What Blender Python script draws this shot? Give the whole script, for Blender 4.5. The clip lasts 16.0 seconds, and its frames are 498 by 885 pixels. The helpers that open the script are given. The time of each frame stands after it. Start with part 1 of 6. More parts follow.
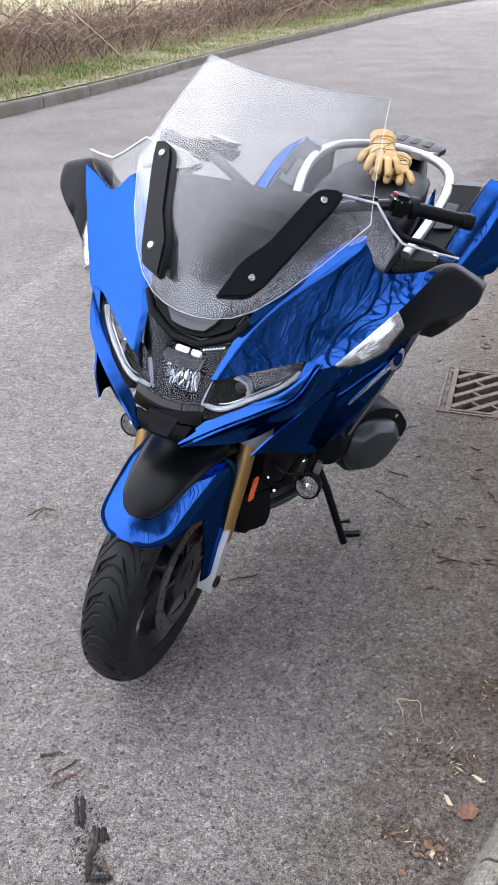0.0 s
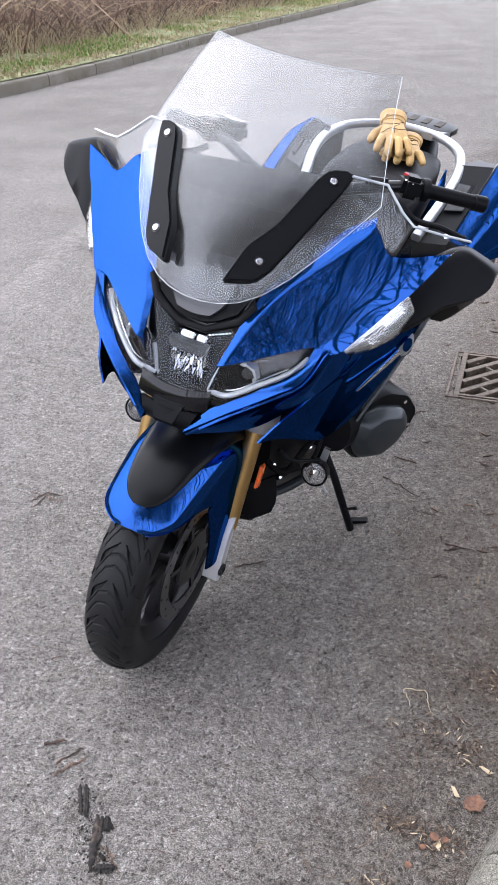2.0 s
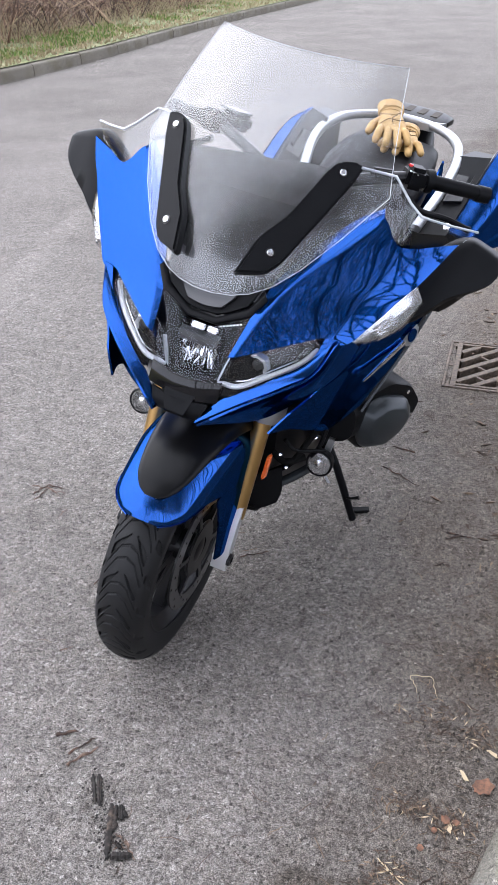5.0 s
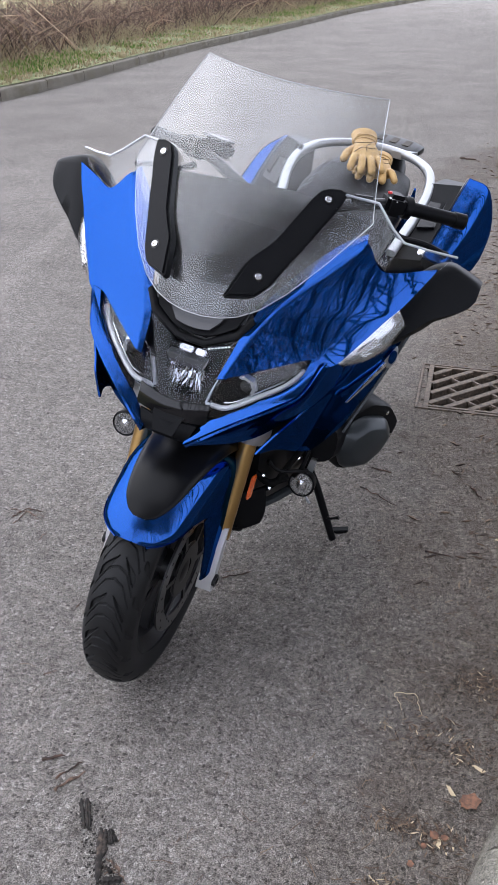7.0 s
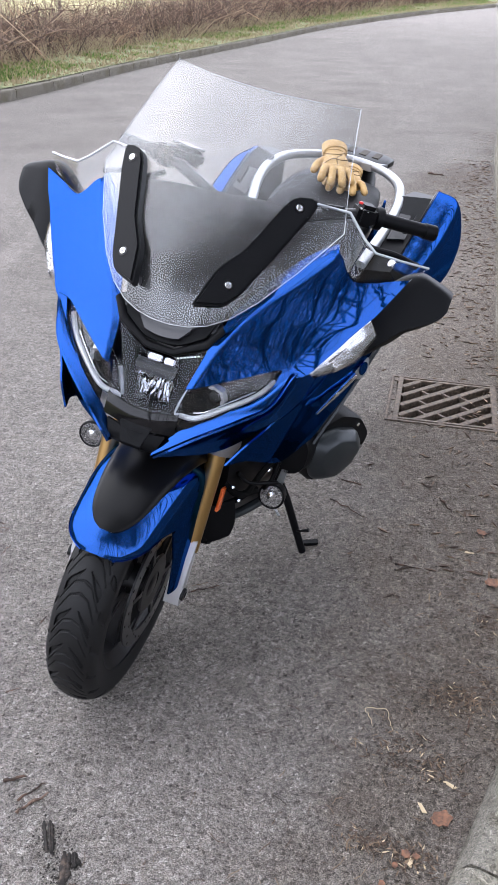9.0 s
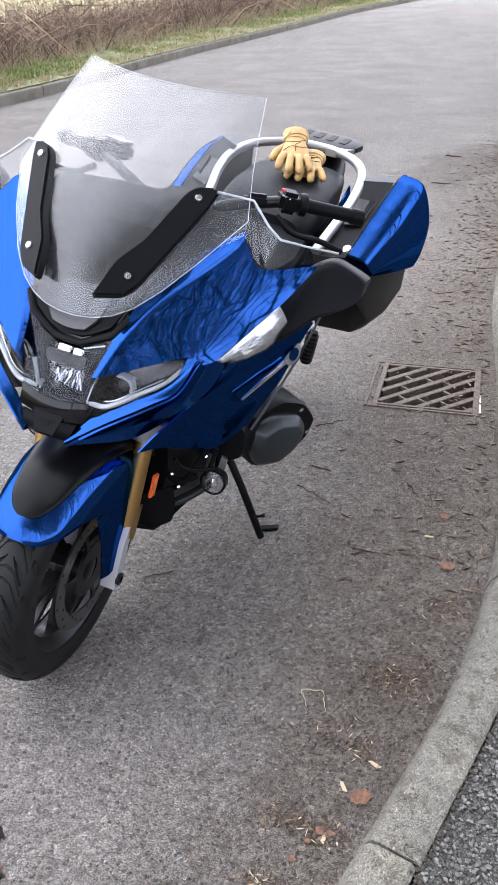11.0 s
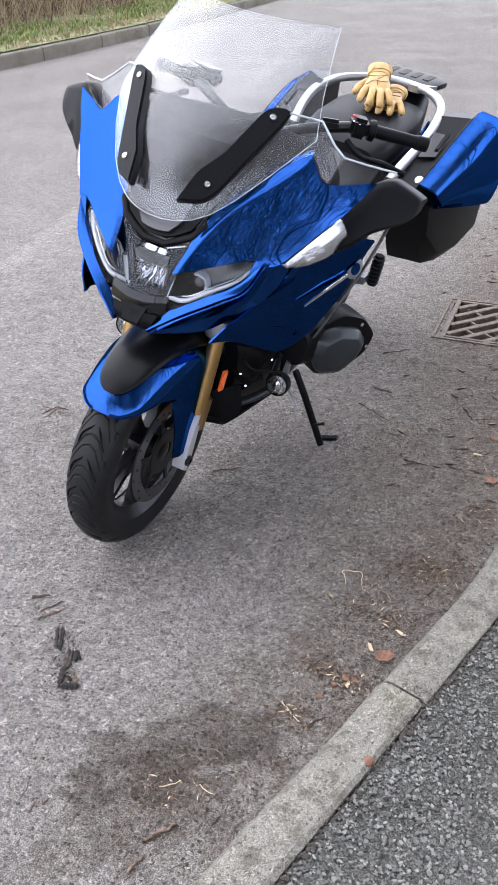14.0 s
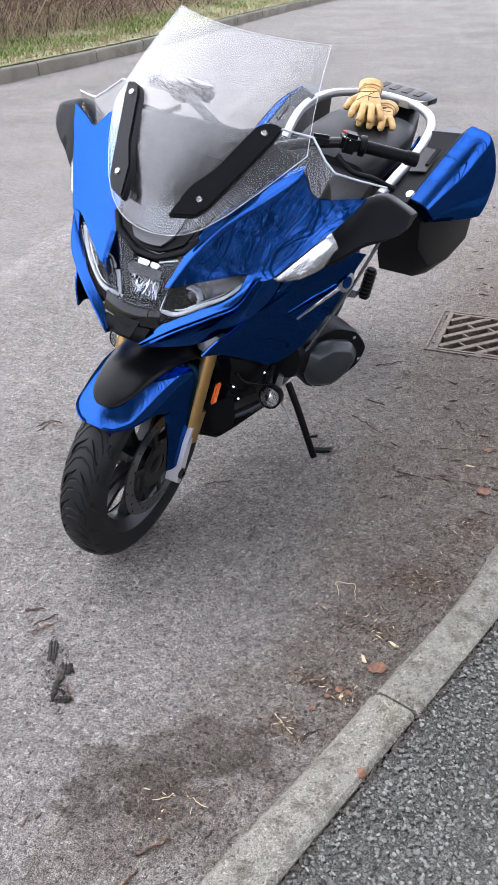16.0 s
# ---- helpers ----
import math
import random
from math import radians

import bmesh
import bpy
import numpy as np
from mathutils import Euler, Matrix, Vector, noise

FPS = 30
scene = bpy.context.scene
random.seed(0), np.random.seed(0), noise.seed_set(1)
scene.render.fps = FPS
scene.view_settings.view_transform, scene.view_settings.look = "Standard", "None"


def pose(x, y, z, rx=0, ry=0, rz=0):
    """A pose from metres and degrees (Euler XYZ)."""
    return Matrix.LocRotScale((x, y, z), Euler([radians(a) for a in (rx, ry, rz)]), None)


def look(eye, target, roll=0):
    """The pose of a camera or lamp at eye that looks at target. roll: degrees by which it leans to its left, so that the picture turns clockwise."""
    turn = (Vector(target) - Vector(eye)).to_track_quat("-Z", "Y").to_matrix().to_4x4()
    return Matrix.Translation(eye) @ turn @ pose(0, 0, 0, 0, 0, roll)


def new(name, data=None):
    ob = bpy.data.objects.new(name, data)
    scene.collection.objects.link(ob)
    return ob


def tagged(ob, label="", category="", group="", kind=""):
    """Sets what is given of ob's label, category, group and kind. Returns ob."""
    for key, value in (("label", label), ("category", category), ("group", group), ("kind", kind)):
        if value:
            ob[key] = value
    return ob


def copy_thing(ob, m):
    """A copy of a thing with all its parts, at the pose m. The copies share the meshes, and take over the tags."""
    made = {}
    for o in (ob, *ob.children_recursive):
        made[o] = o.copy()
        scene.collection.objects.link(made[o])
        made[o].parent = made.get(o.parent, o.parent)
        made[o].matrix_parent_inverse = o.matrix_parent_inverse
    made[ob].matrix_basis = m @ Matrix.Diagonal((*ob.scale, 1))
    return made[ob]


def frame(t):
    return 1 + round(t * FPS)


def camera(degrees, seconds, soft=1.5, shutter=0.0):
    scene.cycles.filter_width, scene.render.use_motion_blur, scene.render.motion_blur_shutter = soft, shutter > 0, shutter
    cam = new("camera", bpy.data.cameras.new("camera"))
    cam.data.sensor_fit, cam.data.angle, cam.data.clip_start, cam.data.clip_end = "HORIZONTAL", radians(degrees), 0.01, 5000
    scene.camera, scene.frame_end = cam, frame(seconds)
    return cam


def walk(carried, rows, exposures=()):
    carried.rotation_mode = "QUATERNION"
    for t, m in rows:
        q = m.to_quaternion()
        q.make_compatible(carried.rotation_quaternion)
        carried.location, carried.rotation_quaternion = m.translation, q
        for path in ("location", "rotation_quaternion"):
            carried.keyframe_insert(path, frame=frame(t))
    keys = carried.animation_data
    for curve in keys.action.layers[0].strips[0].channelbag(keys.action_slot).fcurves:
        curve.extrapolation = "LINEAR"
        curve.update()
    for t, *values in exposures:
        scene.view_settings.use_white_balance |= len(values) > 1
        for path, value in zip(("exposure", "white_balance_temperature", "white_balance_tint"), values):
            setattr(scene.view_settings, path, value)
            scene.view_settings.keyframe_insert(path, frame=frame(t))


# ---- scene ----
cam = camera(33.7, 16.0)
PATH = [
    (0, (0.589, 0.403, 1.501), (0.126, 2.105, 0.559), -0.7),
    (0.5, (0.587, 0.41, 1.498), (0.121, 2.109, 0.55), -0.7),
    (1, (0.584, 0.418, 1.493), (0.115, 2.11, 0.536), -0.7),
    (1.5, (0.582, 0.427, 1.493), (0.112, 2.113, 0.524), -0.7),
    (2, (0.58, 0.433, 1.496), (0.108, 2.111, 0.516), -0.7),
    (2.5, (0.579, 0.433, 1.496), (0.105, 2.104, 0.505), -0.7),
    (3, (0.586, 0.428, 1.502), (0.124, 2.099, 0.504), -0.7),
    (3.5, (0.573, 0.419, 1.503), (0.115, 2.089, 0.501), -0.7),
    (4, (0.561, 0.42, 1.5), (0.108, 2.09, 0.498), -0.7),
    (6.5, (0.502, 0.383, 1.505), (0.114, 2.089, 0.536), 0.0),
    (7, (0.497, 0.379, 1.507), (0.134, 2.102, 0.557), 0.3),
    (7.5, (0.492, 0.383, 1.503), (0.149, 2.121, 0.575), 0.4),
    (8, (0.491, 0.392, 1.501), (0.162, 2.137, 0.581), 0.7),
    (8.5, (0.488, 0.399, 1.498), (0.172, 2.149, 0.582), 1.1),
    (9, (0.491, 0.404, 1.492), (0.199, 2.154, 0.569), 1.6),
    (9.2, (0.506, 0.407, 1.486), (0.236, 2.157, 0.555), 2.0),
    (11.3, (0.781, 0.427, 1.502), (0.309, 2.123, 0.553), -2.8),
    (11.5, (0.782, 0.427, 1.486), (0.232, 2.092, 0.526), -3.9),
    (12, (0.752, 0.382, 1.479), (0.117, 1.999, 0.487), -4.7),
    (12.5, (0.699, 0.274, 1.477), (0.073, 1.879, 0.46), -3.2),
    (13, (0.744, 0.2, 1.493), (0.139, 1.802, 0.459), -2.3),
    (13.1, (0.776, 0.19, 1.488), (0.167, 1.792, 0.456), -2.0),
    (13.5, (0.875, 0.162, 1.493), (0.277, 1.764, 0.456), -1.4),
    (14, (0.903, 0.168, 1.499), (0.323, 1.774, 0.457), -0.9),
    (14.5, (0.904, 0.161, 1.503), (0.333, 1.772, 0.463), -1.0),
    (15, (0.906, 0.159, 1.506), (0.332, 1.774, 0.475), -1.1),
    (15.5, (0.908, 0.158, 1.504), (0.332, 1.777, 0.48), -1.0),
    (16, (0.912, 0.163, 1.505), (0.338, 1.787, 0.488), -0.9),
]
walk(cam, [(t, look(eye, target, roll)) for t, eye, target, roll in PATH],
     exposures=[(0, 1.94), (2, 1.97), (3.5, 1.99), (4.2, 1.96), (6.4, 1.84), (7, 1.55), (8, 1.55), (8.5, 1.57), (9, 1.84), (11.5, 2.06), (12.5, 2.14), (13.5, 2.06), (14.5, 2.05), (16, 2.04)])

# ---- world and sun ----
world = bpy.data.worlds.new("overcast_sky")
scene.world = world
world.use_nodes = True
wn = world.node_tree
wn.nodes.clear()
sky = wn.nodes.new("ShaderNodeTexSky")
sky.sky_type = "NISHITA"
sky.sun_disc = False
sky.sun_elevation, sky.sun_rotation = radians(52), radians(-72)
sky.air_density, sky.dust_density, sky.ozone_density = 1.0, 6.0, 1.0
grey = wn.nodes.new("ShaderNodeHueSaturation")
grey.inputs["Saturation"].default_value = 0.22
back = wn.nodes.new("ShaderNodeBackground")
back.inputs["Strength"].default_value = 0.148
wout = wn.nodes.new("ShaderNodeOutputWorld")
wn.links.new(sky.outputs[0], grey.inputs["Color"])
cloud = wn.nodes.new("ShaderNodeMix")
cloud.data_type = "RGBA"
cloud.inputs[0].default_value = 0.92
cloud.inputs[7].default_value = (6.0, 6.35, 7.6, 1)
wn.links.new(grey.outputs[0], cloud.inputs[6])
wn.links.new(cloud.outputs[2], back.inputs["Color"])
wn.links.new(back.outputs[0], wout.inputs["Surface"])
sun_data = bpy.data.lights.new("sun", "SUN")
sun_data.energy, sun_data.angle, sun_data.color = 0.55, radians(130), (1.0, 0.96, 0.9)
sun = new("sun", sun_data)
sun.matrix_world = look((-9, 5, 12), (0, 2, 0))


# ---- materials ----
def material(name, colour=(0.5, 0.5, 0.5), rough=0.5, metal=0.0, coat=0.0, spec=0.5):
    m = bpy.data.materials.new(name)
    m.use_nodes = True
    b = m.node_tree.nodes["Principled BSDF"]
    b.inputs["Base Color"].default_value = (*colour, 1)
    b.inputs["Roughness"].default_value = rough
    b.inputs["Metallic"].default_value = metal
    b.inputs["Coat Weight"].default_value = coat
    b.inputs["Coat Roughness"].default_value = 0.03
    b.inputs["Specular IOR Level"].default_value = spec
    return m


def node(m, kind, **values):
    n = m.node_tree.nodes.new("ShaderNode" + kind)
    for k, v in values.items():
        n.inputs[k.replace("_", " ")].default_value = v
    return n


def link(m, a, b):
    m.node_tree.links.new(a, b)


def ramp(m, source, stops):
    n = m.node_tree.nodes.new("ShaderNodeValToRGB")
    e = n.color_ramp.elements
    while len(e) < len(stops):
        e.new(0.5)
    for k, (p, c) in enumerate(stops):
        e[k].position, e[k].color = p, (*c, 1)
    link(m, source, n.inputs[0])
    return n.outputs[0]


def coords(m, world_space=False):
    if world_space:
        return m.node_tree.nodes.new("ShaderNodeNewGeometry").outputs["Position"]
    return m.node_tree.nodes.new("ShaderNodeTexCoord").outputs["Object"]


def noise_tex(m, scale, detail=4, world_space=True, rough=0.6):
    n = node(m, "TexNoise", Scale=scale, Detail=detail, Roughness=rough)
    link(m, coords(m, world_space), n.inputs["Vector"])
    return n.outputs["Fac"]


def voronoi(m, scale, world_space=True, feature="F1"):
    n = node(m, "TexVoronoi", Scale=scale)
    n.feature = feature
    link(m, coords(m, world_space), n.inputs["Vector"])
    return n


def mix(m, fac, a, b, mode="MIX"):
    n = m.node_tree.nodes.new("ShaderNodeMix")
    n.data_type, n.blend_type = "RGBA", mode
    for slot, v in ((0, fac), (6, a), (7, b)):
        if isinstance(v, (tuple, list)):
            n.inputs[slot].default_value = (*v, 1)
        elif isinstance(v, (int, float)):
            n.inputs[slot].default_value = v
        else:
            link(m, v, n.inputs[slot])
    return n.outputs[2]


def bump(m, height, strength=0.4, distance=0.003):
    n = node(m, "Bump", Strength=strength, Distance=distance)
    link(m, height, n.inputs["Height"])
    link(m, n.outputs[0], m.node_tree.nodes["Principled BSDF"].inputs["Normal"])


def base(m, socket, slot="Base Color"):
    link(m, socket, m.node_tree.nodes["Principled BSDF"].inputs[slot])


def speckled(name, dark, mid, light, size, rough=0.9, strength=0.6, dist=0.004, pits=0.5, grit=0.6):
    """Crushed stone in a binder: stones of about `size` metres, gritty grain, dark pits and broad stains."""
    m = material(name, mid, rough, 0, 0, 0.1)
    wob = node(m, "TexNoise", Scale=0.9 / size, Detail=3)
    link(m, coords(m, True), wob.inputs["Vector"])
    warp = m.node_tree.nodes.new("ShaderNodeVectorMath")
    warp.operation = "MULTIPLY_ADD"
    link(m, wob.outputs["Color"], warp.inputs[0])
    warp.inputs[1].default_value = (1.3 * size,) * 3
    link(m, coords(m, True), warp.inputs[2])

    def cells(scale, feature="F1"):
        v = node(m, "TexVoronoi", Scale=scale)
        v.feature = feature
        link(m, warp.outputs[0], v.inputs["Vector"])
        return v
    v = cells(1 / size)
    col = ramp(m, v.outputs["Color"], [(0.0, dark), (0.3, mid), (0.72, mid), (1.0, light)])
    fine = noise_tex(m, 2.2 / size, 6, True, 0.75)
    col = mix(m, grit, col, ramp(m, fine, [(0.42, (0.1, 0.1, 0.1)), (0.5, (1, 1, 1)), (0.585, (2.1, 2.1, 2.1))]), "MULTIPLY")
    hole = cells(0.42 / size)
    pit = ramp(m, hole.outputs["Distance"], [(0.16, (0.28, 0.27, 0.26)), (0.34, (1, 1, 1))])
    col = mix(m, pits, col, pit, "MULTIPLY")
    broad = noise_tex(m, 0.9, 6)
    col = mix(m, 0.4, col, ramp(m, broad, [(0.35, (0.65, 0.63, 0.6)), (0.65, (1.2, 1.19, 1.17))]), "MULTIPLY")
    base(m, col)
    h = mix(m, 0.5, fine, ramp(m, v.outputs["Distance"], [(0.0, (1, 1, 1)), (0.8, (0, 0, 0))]))
    bump(m, mix(m, 0.6, h, pit, "MULTIPLY"), strength, dist)
    return m


def stain_or_shade(m, fac, colour):
    b = m.node_tree.nodes["Principled BSDF"].inputs["Base Color"]
    old = b.links[0].from_socket
    base(m, mix(m, fac, old, mix(m, 1.0, old, colour, "MULTIPLY")))


M_road = speckled("asphalt", (0.055, 0.051, 0.047), (0.242, 0.225, 0.211), (0.43, 0.41, 0.39), 0.0062, 0.9, 1.0, 0.009, 0.34, 0.7)
stain_or_shade(M_road, ramp(M_road, noise_tex(M_road, 60, 6, True, 0.7), [(0.40, (1, 1, 1)), (0.52, (0, 0, 0))]), (0.84, 0.83, 0.82))
stain_or_shade(M_road, ramp(M_road, noise_tex(M_road, 47, 6, True, 0.7), [(0.48, (0, 0, 0)), (0.6, (1, 1, 1))]), (1.2, 1.2, 1.19))
stain_or_shade(M_road, ramp(M_road, noise_tex(M_road, 38, 4), [(0.35, (0.5, 0.5, 0.5)), (0.55, (0, 0, 0))]), (0.65, 0.64, 0.63))
stain_or_shade(M_road, ramp(M_road, noise_tex(M_road, 14, 5), [(0.5, (0, 0, 0)), (0.64, (0.6, 0.6, 0.6))]), (1.25, 1.24, 1.22))
stain_or_shade(M_road, ramp(M_road, noise_tex(M_road, 105, 3), [(0.36, (0.8, 0.8, 0.8)), (0.48, (0, 0, 0))]), (0.5, 0.49, 0.48))
stain_or_shade(M_road, ramp(M_road, noise_tex(M_road, 21, 6), [(0.4, (0.7, 0.7, 0.7)), (0.5, (0, 0, 0))]), (0.78, 0.77, 0.76))
stain_or_shade(M_road, ramp(M_road, noise_tex(M_road, 85, 3), [(0.52, (0, 0, 0)), (0.64, (0.8, 0.8, 0.8))]), (1.3, 1.29, 1.28))
M_path = speckled("pavement_tarmac", (0.035, 0.035, 0.032), (0.09, 0.088, 0.08), (0.28, 0.27, 0.25), 0.008, 0.9, 1.0, 0.008, 0.8, 0.6)


def blob(m, cx, cy, turn, a, b, wobble, soft, ragged=0.8):
    """A patch with a ragged edge: 1 inside, 0 outside."""
    n = m.node_tree.nodes.new("ShaderNodeMapping")
    n.vector_type = "TEXTURE"
    n.inputs["Location"].default_value = (cx, cy, 0)
    n.inputs["Rotation"].default_value = (0, 0, radians(turn))
    n.inputs["Scale"].default_value = (a, b, 50)
    link(m, coords(m, True), n.inputs["Vector"])
    d = m.node_tree.nodes.new("ShaderNodeVectorMath")
    d.operation = "LENGTH"
    link(m, n.outputs[0], d.inputs[0])
    h = m.node_tree.nodes.new("ShaderNodeMath")
    h.operation = "MULTIPLY"
    h.inputs[1].default_value = 0.5
    link(m, d.outputs["Value"], h.inputs[0])
    k = m.node_tree.nodes.new("ShaderNodeMath")
    k.operation = "MULTIPLY_ADD"
    link(m, noise_tex(m, wobble, 7), k.inputs[0])
    k.inputs[1].default_value = ragged
    link(m, h.outputs[0], k.inputs[2])
    return ramp(m, k.outputs[0], [(soft[0], (1, 1, 1)), (soft[1], (0, 0, 0))])


M_kerb = speckled("kerb_concrete", (0.06, 0.056, 0.048), (0.185, 0.174, 0.15), (0.33, 0.31, 0.27), 0.0045, 0.9, 0.8, 0.004, 0.4, 0.6)
# damp patch and dirt by the kerb; two wide zones hold painted shade
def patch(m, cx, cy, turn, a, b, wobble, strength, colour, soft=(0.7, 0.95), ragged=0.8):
    stain_or_shade(m, mix(m, strength, (0, 0, 0), blob(m, cx, cy, turn, a, b, wobble, soft, ragged)), colour)


patch(M_road, 0.34, 1.22, 36, 0.48, 0.20, 9, 0.75, (0.48, 0.455, 0.425), (0.585, 0.68))
patch(M_road, 0.36, 1.1, 30, 0.44, 0.24, 9, 0.65, (0.62, 0.59, 0.56), (0.575, 0.66))
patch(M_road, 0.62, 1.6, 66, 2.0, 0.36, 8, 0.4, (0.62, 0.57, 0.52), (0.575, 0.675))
# wide zone: dirt round the grate, plus right-side shade put into the colour
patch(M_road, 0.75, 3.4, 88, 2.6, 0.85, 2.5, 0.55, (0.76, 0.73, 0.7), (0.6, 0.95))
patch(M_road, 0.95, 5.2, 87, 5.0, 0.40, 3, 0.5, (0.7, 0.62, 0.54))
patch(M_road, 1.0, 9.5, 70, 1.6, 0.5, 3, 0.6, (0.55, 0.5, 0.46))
# dimmer light on the far road, put into the colour as broad darkening
patch(M_road, 0.0, 24, 0, 30.0, 19.0, 0.5, 0.8, (0.64, 0.64, 0.635), (0.55, 1.05), 0.5)
patch(M_road, -2.6, 9.5, 98, 9.0, 0.10, 2, 0.5, (1.3, 1.3, 1.3))
stain_or_shade(M_kerb, ramp(M_kerb, noise_tex(M_kerb, 22, 8), [(0.5, (0, 0, 0)), (0.62, (0.8, 0.8, 0.8))]), (0.55, 0.54, 0.5))
stain_or_shade(M_kerb, ramp(M_kerb, noise_tex(M_kerb, 5, 8), [(0.52, (0, 0, 0)), (0.7, (0.7, 0.7, 0.7))]), (1.3, 1.3, 1.2))
stain_or_shade(M_path, ramp(M_path, noise_tex(M_path, 4, 6), [(0.5, (0, 0, 0)), (0.68, (0.8, 0.8, 0.8))]), (0.6, 0.59, 0.56))
M_kerb_far = speckled("mossy_kerb_concrete", (0.075, 0.068, 0.058), (0.14, 0.128, 0.108), (0.24, 0.22, 0.19), 0.004, 0.9, 0.3, 0.002)
stain_or_shade(M_kerb_far, ramp(M_kerb_far, noise_tex(M_kerb_far, 3, 8), [(0.45, (0, 0, 0)), (0.65, (0.8, 0.8, 0.8))]), (0.7, 0.7, 0.58))
M_soil = material("dirt", (0.05, 0.042, 0.034), 0.95)
def flake_paint(name, flake, body):
    """Metallic lacquer: bright flakes over a dark body colour, under a thin clear coat."""
    m = bpy.data.materials.new(name)
    m.use_nodes = True
    t = m.node_tree
    t.nodes.clear()
    o, a, x = (t.nodes.new("ShaderNode" + k) for k in ("OutputMaterial", "AddShader", "MixShader"))
    g, c, d = (t.nodes.new("ShaderNode" + k) for k in ("BsdfGlossy", "BsdfGlossy", "BsdfDiffuse"))
    w, y = (t.nodes.new("ShaderNode" + k) for k in ("BsdfGlossy", "MixShader"))
    sparkle = ramp(m, noise_tex(m, 1400, 2, False), [(0.35, tuple(0.85 * v for v in flake)), (0.65, tuple(1.15 * v for v in flake))])
    link(m, sparkle, g.inputs["Color"])
    link(m, sparkle, w.inputs["Color"])
    w.inputs["Roughness"].default_value = 0.3
    y.inputs[0].default_value = 0.16
    link(m, g.outputs[0], y.inputs[1])
    link(m, w.outputs[0], y.inputs[2])
    g.inputs["Roughness"].default_value, c.inputs["Roughness"].default_value = 0.03, 0.0
    d.inputs["Color"].default_value = (*body, 1)
    x.inputs[0].default_value = 0.022
    link(m, y.outputs[0], a.inputs[0])
    link(m, d.outputs[0], a.inputs[1])
    link(m, a.outputs[0], x.inputs[1])
    link(m, c.outputs[0], x.inputs[2])
    link(m, x.outputs[0], o.inputs["Surface"])
    return m


M_blue = flake_paint("blue_paint", (0.002, 0.042, 0.2), (0.0002, 0.001, 0.002))
M_black = material("black_plastic", (0.0045, 0.0047, 0.0055), 0.42, 0, 0, 0.09)
bump(M_black, noise_tex(M_black, 900, 2, False), 0.15, 0.0006)
M_gloss = material("gloss_black", (0.003, 0.003, 0.004), 0.05, 0, 0.0, 0.35)
M_inset = material("satin_black_plastic", (0.003, 0.003, 0.0035), 0.32, 0, 0, 0.12)
M_rubber = material("tyre_rubber", (0.009, 0.009, 0.0095), 0.52, 0, 0, 0.2)
bump(M_rubber, noise_tex(M_rubber, 350, 3, False), 0.15, 0.0008)
M_dark = material("black_enamel", (0.005, 0.005, 0.006), 0.3, 0.0, 0.0, 0.3)
M_silver = material("silver_aluminium", (0.36, 0.37, 0.385), 0.4, 0.8)
M_chrome = material("chrome", (0.8, 0.8, 0.82), 0.08, 1.0)
M_gold = material("gold_anodised", (0.36, 0.22, 0.08), 0.35, 0.85)
M_orange = material("orange_reflector", (0.75, 0.13, 0.02), 0.25, 0, 0.6)
M_seat = material("seat_vinyl", (0.006, 0.006, 0.0075), 0.5, 0, 0, 0.15)
bump(M_seat, noise_tex(M_seat, 700, 3, False), 0.25, 0.0008)
M_grey = material("grey_engine_cover", (0.024, 0.029, 0.033), 0.34, 0.35)
M_lamp = material("lamp_reflector", (0.62, 0.63, 0.65), 0.2, 0.7)
M_matte = material("dull_black_plastic", (0.006, 0.006, 0.006), 0.85, 0, 0, 0.06)
M_guide = material("frosted_light_guide", (0.62, 0.64, 0.66), 0.22, 0.1, 0.6)
M_cast = material("cast_aluminium", (0.5, 0.5, 0.51), 0.45, 0.6)
bump(M_cast, noise_tex(M_cast, 260, 3, False), 0.2, 0.001)
M_white = material("white_print", (0.75, 0.75, 0.75), 0.5)
M_red = material("red_switch", (0.55, 0.02, 0.02), 0.4)
M_iron = material("cast_iron", (0.09, 0.068, 0.052), 0.75, 0.35)
base(M_iron, ramp(M_iron, noise_tex(M_iron, 60, 6), [(0.3, (0.05, 0.042, 0.036)), (0.7, (0.16, 0.12, 0.09))]))
bump(M_iron, noise_tex(M_iron, 180, 4), 0.4, 0.002)
M_glove = material("tan_leather", (0.55, 0.35, 0.13), 0.65)
base(M_glove, ramp(M_glove, noise_tex(M_glove, 28, 5, False), [(0.3, (0.33, 0.19, 0.06)), (0.7, (0.5, 0.33, 0.13))]))
bump(M_glove, noise_tex(M_glove, 160, 5, False), 0.35, 0.002)
M_seam = material("dark_stitching", (0.12, 0.07, 0.03), 0.8)
M_bark = material("bark", (0.09, 0.075, 0.06), 0.9)
base(M_bark, ramp(M_bark, noise_tex(M_bark, 40, 6), [(0.38, (0.006, 0.005, 0.004)), (0.55, (0.016, 0.012, 0.01)), (0.74, (0.11, 0.08, 0.06))]))
M_twig = material("twig", (0.05, 0.035, 0.026), 0.85)
base(M_twig, ramp(M_twig, noise_tex(M_twig, 50, 4), [(0.4, (0.022, 0.015, 0.012)), (0.65, (0.1, 0.055, 0.036))]))
M_straw = material("pale_straw", (0.5, 0.4, 0.26), 0.8)
M_leaf = material("dead_leaf", (0.2, 0.085, 0.04), 0.7)
base(M_leaf, ramp(M_leaf, noise_tex(M_leaf, 90, 4), [(0.3, (0.06, 0.027, 0.016)), (0.7, (0.23, 0.105, 0.055))]))
M_wood = material("weathered_post", (0.2, 0.16, 0.12), 0.9)
